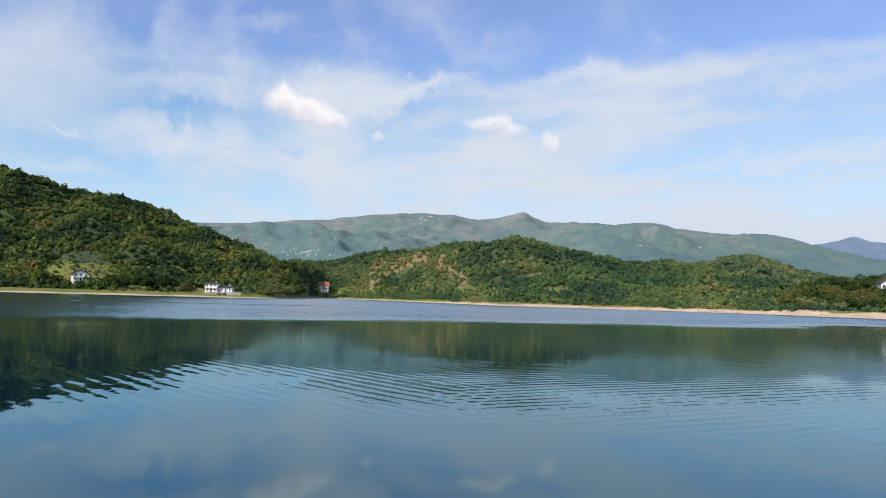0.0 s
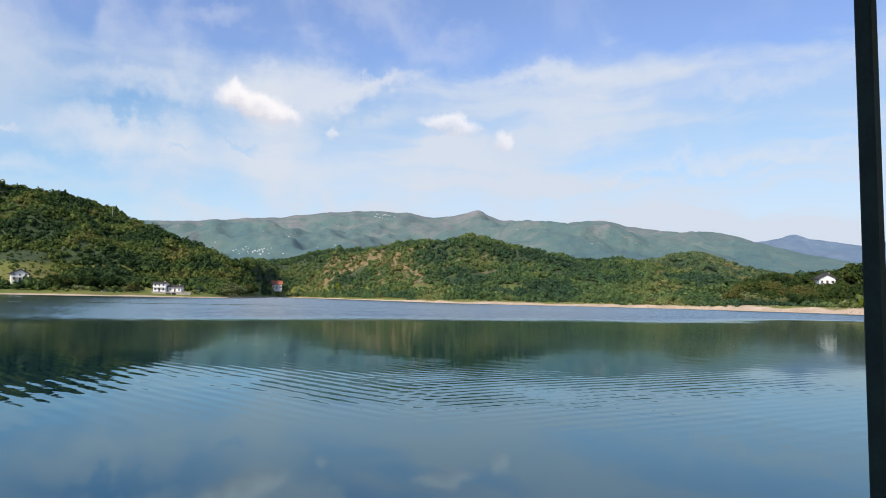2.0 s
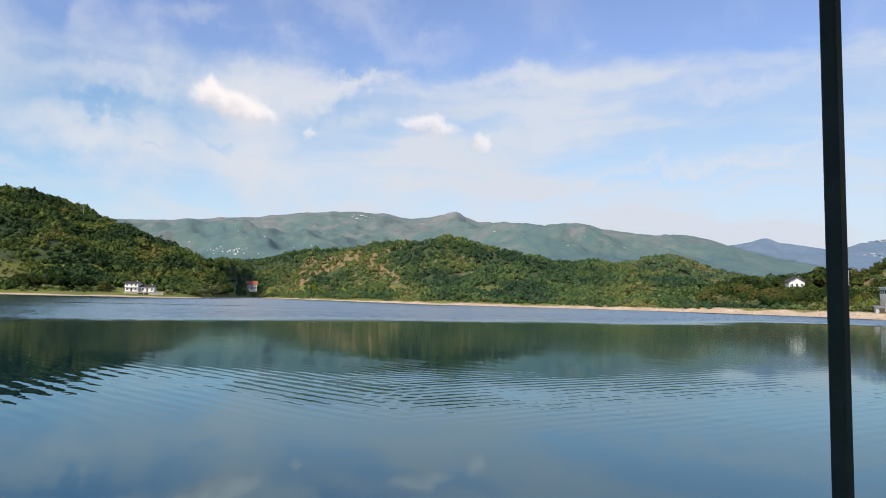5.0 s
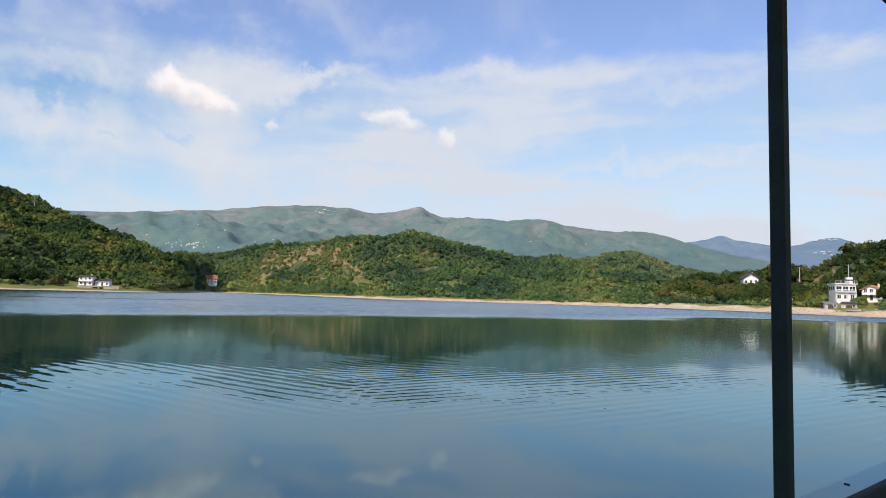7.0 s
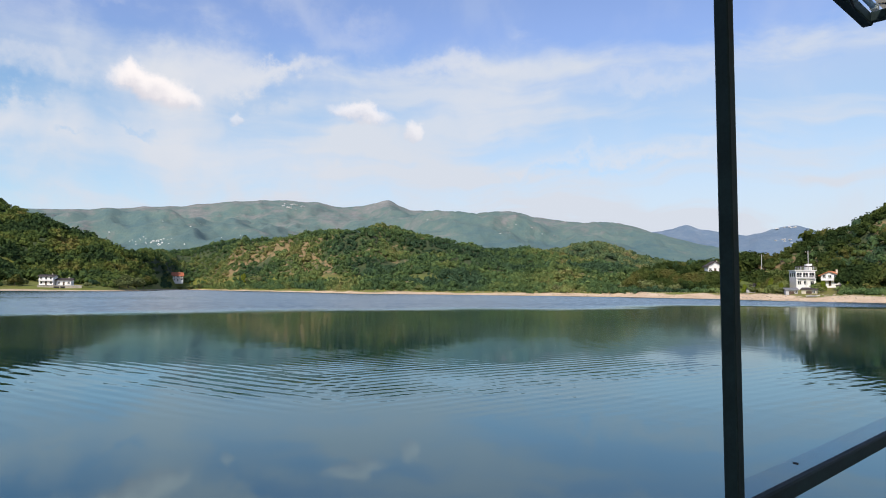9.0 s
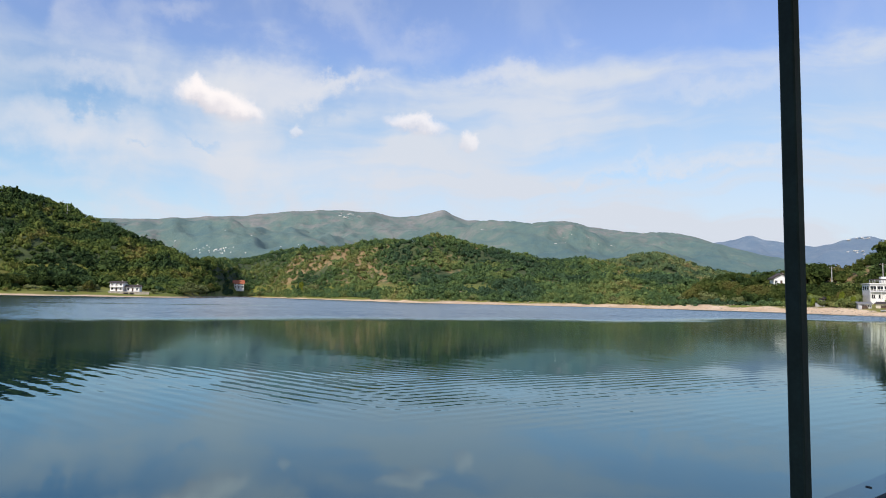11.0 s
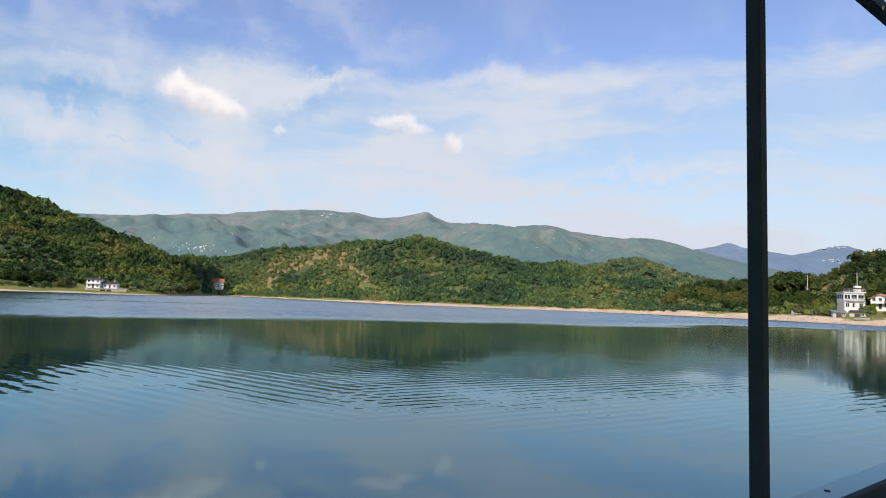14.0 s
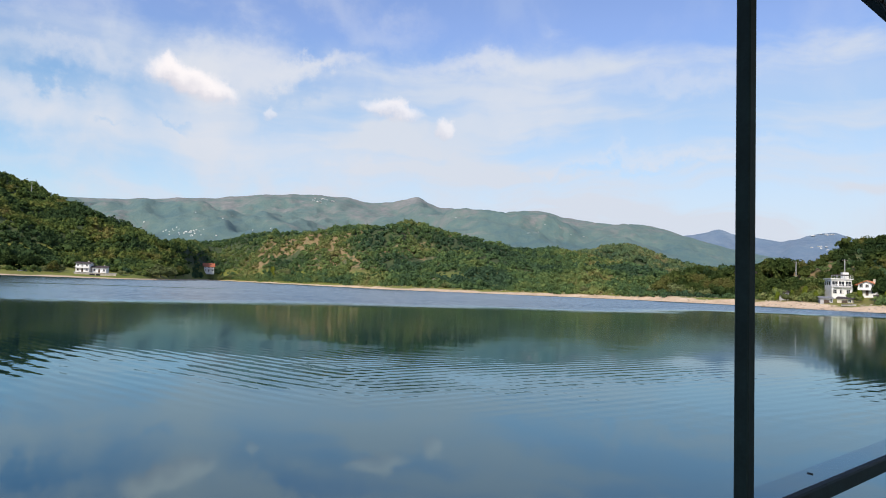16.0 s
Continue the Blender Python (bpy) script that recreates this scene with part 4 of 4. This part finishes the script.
def tree_proto(name, seed, leaf, label, tall, wide, crown_tall, sprays=1300, lumps=14):
    """A tree of its own: tapered trunk, limbs and a torn crown."""
    q = np.random.default_rng(seed)
    t = empty(name, pose(0, 0, 0), label, "tree", "shoreline trees")
    bm = bmesh.new()
    tube(bm, (0, 0, -0.5), (0.1, 0, tall * 0.55), wide * 0.075, wide * 0.035, 7)
    for k in range(6):
        a = k * 1.05 + q.uniform(-0.3, 0.3)
        z = tall * q.uniform(0.25, 0.45)
        tube(bm, (0.05, 0, z), (math.cos(a) * wide * 0.55, math.sin(a) * wide * 0.55, z + tall * 0.25), wide * 0.03, wide * 0.012, 5)
    part("trunk", bm, BARK, t)
    v, f = crown_kit(seed + 50, lumps, sprays, 1.0, 1.0, 0.62)
    v = v * (1, 1, 0.8)
    hi = v[:, 2].max()
    v = v * np.array([wide, wide, crown_tall / hi]) + (0, 0, tall - crown_tall)
    c = mesh_from("crown", v, f, leaf)
    c.parent = t
    return t


PROTO = {
    "oak": tree_proto("broadleaf_tree", 1, LEAF_DARK, "dark green broadleaf tree on the bank", 8.0, 3.4, 6.6),
    "bush": tree_proto("willow_bush", 2, LEAF_PALE, "pale grey-green willow bush at the water's edge", 5.0, 3.4, 4.6),
    "green": tree_proto("broadleaf_tree", 3, LEAF_WOOD, "green broadleaf tree near the shore", 6.5, 3.0, 5.6),
    "poplar": tree_proto("poplar_tree", 4, LEAF_LIME, "slim yellow-green poplar near the shore", 11.0, 1.9, 9.8),
    "spruce": tree_proto("spruce_tree", 5, LEAF_DARK, "dark spruce standing above the ridge", 13.0, 2.2, 12.0),
}
used = set()


def plant(kind, az, r, size=1.0, turn=0.0, lift=0.0, girth=1.0):
    r = max(r, float(curve(np.array([float(az)]), SHORE)[0]) + 7)
    p = spot(az, r)
    m = pose(p.x, p.y, p.z - 0.2 + lift, 0, 0, turn)
    if kind in used:
        t = copy_thing(PROTO[kind], m)
    else:
        t = PROTO[kind]
        used.add(kind)
        t.matrix_world = m
    t.scale = (size * girth, size * girth, size)


for az, r, s in ((-13.9, 420, 1.7), (-13.3, 420, 1.4), (-14.5, 415, 1.2), (-20.9, 424, 0.9), (-21.8, 424, 0.7), (-16.8, 420, 0.6), (-8.6, 652, 1.1), (-7.9, 640, 1.0), (-9.3, 650, 0.9), (-10.1, 655, 0.7), (-10.9, 660, 0.9), (-11.3, 640, 1.0), (35.4, 296, 0.7), (36.9, 284, 0.6), (39.0, 268, 0.5), (31.3, 312, 0.8), (-25.3, 416, 0.75), (26.9, 334, 1.0), (28.9, 326, 1.25), (29.6, 322, 0.9), (30.4, 320, 0.7),
                 (-4.6, 560, 1.3), (-3.9, 548, 1.2), (9.5, 362, 0.6), (14.0, 360, 0.6), (21.5, 344, 0.7), (-15.6, 434, 0.6)):
    plant("bush", az, r, s, az * 40)
for az, r, s in ((-31.8, 432, 0.95), (-30.2, 438, 0.6), (-5.2, 575, 0.85), (38.2, 276, 0.55), (-33.4, 440, 0.7), (36.1, 292, 0.5), (37.3, 284, 0.4), (36.3, 284, 0.35), (38.9, 270, 0.4), (43.4, 266, 0.45), (35.2, 303, 0.5), (41.7, 272, 0.4)):
    plant("poplar", az, r, s, az * 31)
for az, r, s in ((27.6, 330, 0.9), (28.2, 334, 1.2), (28.7, 340, 1.3), (30.6, 338, 1.2), (32.3, 330, 1.1), (33.0, 328, 0.9), (35.0, 330, 1.2), (-26.9, 428, 1.1), (-24.8, 430, 1.15), (-24.3, 426, 1.0), (-23.2, 428, 1.1), (-22.6, 430, 1.05), (-31.2, 436, 1.0), (-30.6, 430, 0.9), (-27.4, 432, 0.8), (-26.2, 434, 1.05), (-25.6, 436, 0.95), (-23.9, 432, 1.0), (-21.4, 421, 0.85), (-12.4, 452, 1.1), (-12.2, 455, 1.0), (-12.8, 450, 1.0),
                 (29.3, 338, 1.25), (30.0, 340, 1.3), (31.0, 330, 1.05), (31.9, 326, 1.1), (32.8, 320, 1.0), (33.6, 316, 0.9), (34.9, 312, 1.0), (35.6, 306, 1.1), (36.2, 300, 1.15), (37.2, 296, 1.2), (37.9, 290, 1.0),
                 (38.5, 282, 1.0), (43.3, 270, 1.1), (43.9, 268, 1.25), (44.6, 266, 1.3), (45.2, 264, 1.2), (46.0, 262, 1.35), (46.8, 262, 1.4), (33.2, 322, 1.2), (33.7, 319, 1.15), (34.2, 322, 1.2), (34.7, 318, 1.15), (35.2, 321, 1.25), (35.9, 352, 1.4), (36.7, 350, 1.5), (33.3, 350, 1.3)):
    plant("oak", az, r, s, az * 53)
for az, r, s in ((-1.5, 470, 0.9), (0.5, 440, 0.8), (2.2, 410, 0.9), (5.3, 372, 0.8), (7.4, 366, 0.9), (11.5, 362, 0.8), (12.6, 361, 0.9), (16.4, 358, 0.8), (18.7, 352, 0.9), (20.2, 350, 0.7), (23.1, 342, 0.8),
                 (24.6, 338, 0.9), (25.8, 334, 0.9), (38.9, 272, 0.8), (41.2, 268, 0.6), (36.4, 290, 0.8), (-22.6, 425, 0.6), (-16.4, 432, 0.7), (-9.6, 700, 1.1), (-11.3, 700, 1.0)):
    plant("green", az, r, s, az * 47)
for az, r, s, girth in ((-26.4, 700, 0.95, 0.5), (-24.9, 690, 0.75, 1.2), (-26.0, 700, 0.6, 1.1)):
    plant("spruce", az, r, s, az * 29, 0.0, girth)

def rowing_boat(az, r, turn, label, paint):
    """A small open boat drawn up on the bank: hull with a pointed bow, gunwale, two seats."""
    b = empty("rowing_boat", stand(az, r, turn), label, "boat", "boats on the bank")
    ribs = []
    for k in range(9):
        t = k / 8
        half = 0.72 * (1 - max(0.0, (t - 0.45) / 0.55) ** 2.2) * (0.86 + 0.14 * min(1, t * 4))
        ribs.append((-2.1 + 4.2 * t, max(half, 0.03), 0.55 + 0.22 * t * t, 0.02 + 0.16 * max(0.0, t - 0.7)))
    bm = bmesh.new()
    rings = [[bm.verts.new(p) for p in ((x, -h, top), (x, -h * 0.8, low + 0.18), (x, -h * 0.35, low), (x, h * 0.35, low), (x, h * 0.8, low + 0.18), (x, h, top))] for x, h, top, low in ribs]
    for a, c in zip(rings, rings[1:]):
        for j in range(5):
            bm.faces.new((a[j], c[j], c[j + 1], a[j + 1]))
    bm.faces.new(rings[0])
    bmesh.ops.solidify(bm, geom=bm.faces[:], thickness=0.04)
    part("hull", bm, paint, b)
    for side in (-1, 1):
        bm = bmesh.new()
        for (x0, h0, t0, _), (x1, h1, t1, _) in zip(ribs, ribs[1:]):
            tube(bm, (x0, side * h0, t0), (x1, side * h1, t1), 0.045, None, 6)
        part("gunwale", bm, TIMBER, b)
    for x in (-0.9, 0.4):
        part("seat", box(x, x + 0.26, -0.6, 0.6, 0.40, 0.44), DECK, b)


BOAT_WHITE = plain("white_boat_paint", (0.74, 0.73, 0.69), 0.5, 0.2, 3.0)
rowing_boat(-23.3, 413.5, 24, "small white rowing boat drawn up on the grassy bank", BOAT_WHITE)
rowing_boat(41.02, 254.5, -14, "white rowing boat lying on the lawn by the sheds", BOAT_WHITE)

# loose stones on the sandy bank
q = np.random.default_rng(44)
saz = q.uniform(1, 50, 900)
sr = curve(saz, SHORE) + q.uniform(-3, 13, 900)
sz = height(saz, sr)
cube = np.array([(x, y, z) for x in (-1, 1) for y in (-1, 1) for z in (-0.6, 0.7)], float)
cf = np.array([(0, 1, 3, 2), (4, 6, 7, 5), (0, 4, 5, 1), (2, 3, 7, 6), (0, 2, 6, 4), (1, 5, 7, 3)])
sv, sf = [], []
for k in range(900):
    size = q.uniform(0.1, 0.38) * (1.6 if q.uniform() < 0.1 else 1)
    sv.append((cube * q.uniform(0.55, 1.0, (8, 3)) * size) @ np.array(Matrix.Rotation(float(q.uniform(0, 6)), 3, "Z")) + (sr[k] * math.sin(radians(saz[k])), sr[k] * math.cos(radians(saz[k])), sz[k]))
    sf.append(cf + 8 * k)
tagged(mesh_from("shore_stones", np.concatenate(sv), np.concatenate(sf), ROCK), "pale loose stones lying on the sandy shore", "stones", kind="stuff")

# bare rocks in the gully of the middle hill
q = np.random.default_rng(31)
for k in range(14):
    p = spot(7.6 + q.normal(0, 0.45), 412 + q.normal(0, 9))
    bm = bmesh.new()
    bmesh.ops.create_icosphere(bm, subdivisions=2, radius=1)
    for v in bm.verts:
        v.co *= 1 + q.uniform(-0.25, 0.25)
        v.co.z *= 0.6
    ob = part("boulder", bm, ROCK)
    ob.matrix_world = pose(p.x, p.y, p.z, 0, 0, q.uniform(0, 90)) @ Matrix.Scale(float(q.uniform(0.9, 2.3)), 4)
    tagged(ob, "pale weathered boulder on the wooded slope", "rock", "hillside boulders")

# ---- the boat's side: post, rail, roof edge ----
RAIL_AZ = 59.0
boat = pose(0.871, 1.221, 0, 0, 0, 90 - RAIL_AZ)      # x runs along the rail, y away from the camera
DECK_Z, RAIL_Z, BEAM_Z = 1.55, 2.555, 3.86
deck = new("floor")
deck.matrix_world = boat
tagged(deck, "worn wooden boat deck behind the railing", "floor", kind="structure")
for k in range(16):
    part("plank", box(-3.0, 2.6, -3.0 + 0.19 * k, -3.0 + 0.19 * k + 0.182, DECK_Z - 0.04, DECK_Z), DECK, deck)
hull = empty("boat_hull", boat, "dark painted boat hull at rest on the lake", "boat")
part("side", box(-3.05, 2.65, -3.05, 0.09, -0.5, DECK_Z - 0.044), STEEL_DARK, hull)

LEAN = Matrix(((1, 0, -0.0144, 0.0144 * 3.0), (0, 1, 0, 0), (0, 0, 1, 0), (0, 0, 0, 1)))      # the post stands a little aslant
post = empty("roof_post", boat, "dark green painted square steel roof post", "post")
part("tube", box(-0.0152, 0.0152, -0.0152, 0.0152, DECK_Z, BEAM_Z + 0.004, m=LEAN), STEEL_DARK, post, bevel=0.003)
part("foot_plate", box(-0.07, 0.07, -0.07, 0.07, DECK_Z, DECK_Z + 0.008), STEEL_DARK, post)

rail = empty("side_rail", boat, "dark green painted steel side rail", "rail")
part("bar", box(0.020, 2.6, -0.010, 0.012, RAIL_Z - 0.040, RAIL_Z), STEEL_DARK, rail, bevel=0.004)
part("bar", box(-3.0, -0.020, -0.010, 0.012, RAIL_Z - 0.040, RAIL_Z), STEEL_DARK, rail, bevel=0.004)
for x in (-2.9, 2.5):
    part("stanchion", box(x, x + 0.02, -0.009, 0.011, DECK_Z, RAIL_Z - 0.042), STEEL_DARK, rail, bevel=0.003)

mf, nf = material("clear_plastic")
tp = nf.add("ShaderNodeBsdfTransparent", None, Color=(0.90, 0.92, 0.96, 1))
gl = nf.add("ShaderNodeBsdfPrincipled", None, Base_Color=(0.30, 0.31, 0.40, 1), Roughness=0.25)
mx = nf.add("ShaderNodeMixShader", None, i0=0.03, i1=tp.outputs[0], i2=gl.outputs[0])
nf.add("ShaderNodeOutputMaterial", None, Surface=mx.outputs[0])
strip = empty("splash_strip", boat, "clear plastic strip along the top of the rail", "strip")
part("sheet", box(0.03, 2.6, 0.004, 0.008, RAIL_Z + 0.001, RAIL_Z + 0.045), mf, strip)
part("rivet", tube(bmesh.new(), (0.36, 0.0, RAIL_Z + 0.03), (0.36, 0.012, RAIL_Z + 0.03), 0.0026, None, 8), BLACK, strip)

roof = empty("canopy", boat, "grey canvas canopy on a dark steel frame", "canopy")
part("side_beam", box(-3.0, 1.062, -0.014, 0.018, BEAM_Z + 0.006, BEAM_Z + 0.045), STEEL_DARK, roof, bevel=0.004)
part("front_beam", box(1.036, 1.060, -3.0, -0.0145, BEAM_Z + 0.014, BEAM_Z + 0.044), STEEL_DARK, roof)
part("rear_beam", box(-3.0, -2.94, -3.0, -0.0215, BEAM_Z + 0.002, BEAM_Z + 0.064), STEEL_DARK, roof, bevel=0.004)
part("far_beam", box(-2.936, 0.956, -3.0, -2.94, BEAM_Z + 0.004, BEAM_Z + 0.064), STEEL_DARK, roof, bevel=0.004)
bm = bmesh.new()
n = 40
for i in range(n + 1):
    for j in range(n + 1):
        x, y = -2.93 + 3.975 * i / n, -2.93 + 2.885 * j / n
        sag = 0.012 * math.sin(i * 0.55) * math.sin(j * 0.8) + 0.008 * math.sin(i * 1.7 + j)
        bm.verts.new((x, y, BEAM_Z + 0.047 + sag * min(1.0, (n - i) / 10, (n - j) / 8) + 0.10 * math.sin(math.pi * j / n) * min(1.0, (n - i) / 14)))
bm.verts.ensure_lookup_table()
for i in range(n):
    for j in range(n):
        a = i * (n + 1) + j
        bm.faces.new([bm.verts[k] for k in (a, a + n + 1, a + n + 2, a + 1)])
for f in bm.faces:
    f.smooth = True
part("canvas", bm, CANVAS, roof)
part("light_tube", tube(bmesh.new(), (-2.6, -0.04, BEAM_Z + 0.03), (0.95, -0.04, BEAM_Z + 0.03), 0.009, None, 8), LIGHT_BLUE, roof, "pale blue tube along the side beam")
part("joint", box(0.955, 0.980, -0.052, -0.030, BEAM_Z + 0.020, BEAM_Z + 0.040), WHITE, roof, "white plastic corner joint", bevel=0.003)
bm = bmesh.new()
for k in range(10):
    x = -2.6 + 0.37 * k
    tube(bm, (x, -0.022, BEAM_Z + 0.045), (x + 0.16, -0.13, BEAM_Z + 0.075), 0.005, None, 5)
part("lacing", bm, BLACK, roof, "black cord lacing the canvas to the beam")
bm = bmesh.new()
q = np.random.default_rng(5)
for k in range(7):
    y = -0.05 - 0.16 * k
    tube(bm, (0.985, y, BEAM_Z + 0.055), (1.046, y - 0.05, BEAM_Z + 0.030), 0.005, None, 5)
    tube(bm, (1.046, y - 0.05, BEAM_Z + 0.030), (1.012, y - 0.10, BEAM_Z + 0.016), 0.005, None, 5)
    bmesh.ops.create_icosphere(bm, subdivisions=1, radius=float(q.uniform(0.010, 0.018)), matrix=pose(1.03, y - 0.05, BEAM_Z + 0.020))
part("rope", bm, BLACK, roof, "dark knotted rope tying the canvas to the front beam")
for k, x in enumerate((0.35, 0.72)):
    part("tie", tube(tube(bmesh.new(), (x, 0.034, BEAM_Z + 0.06), (x + 0.02, -0.034, BEAM_Z - 0.008), 0.008, None, 6), (x + 0.02, -0.034, BEAM_Z - 0.008), (x + 0.08, -0.03, BEAM_Z - 0.02), 0.006, 0.003, 6), BLACK, roof)
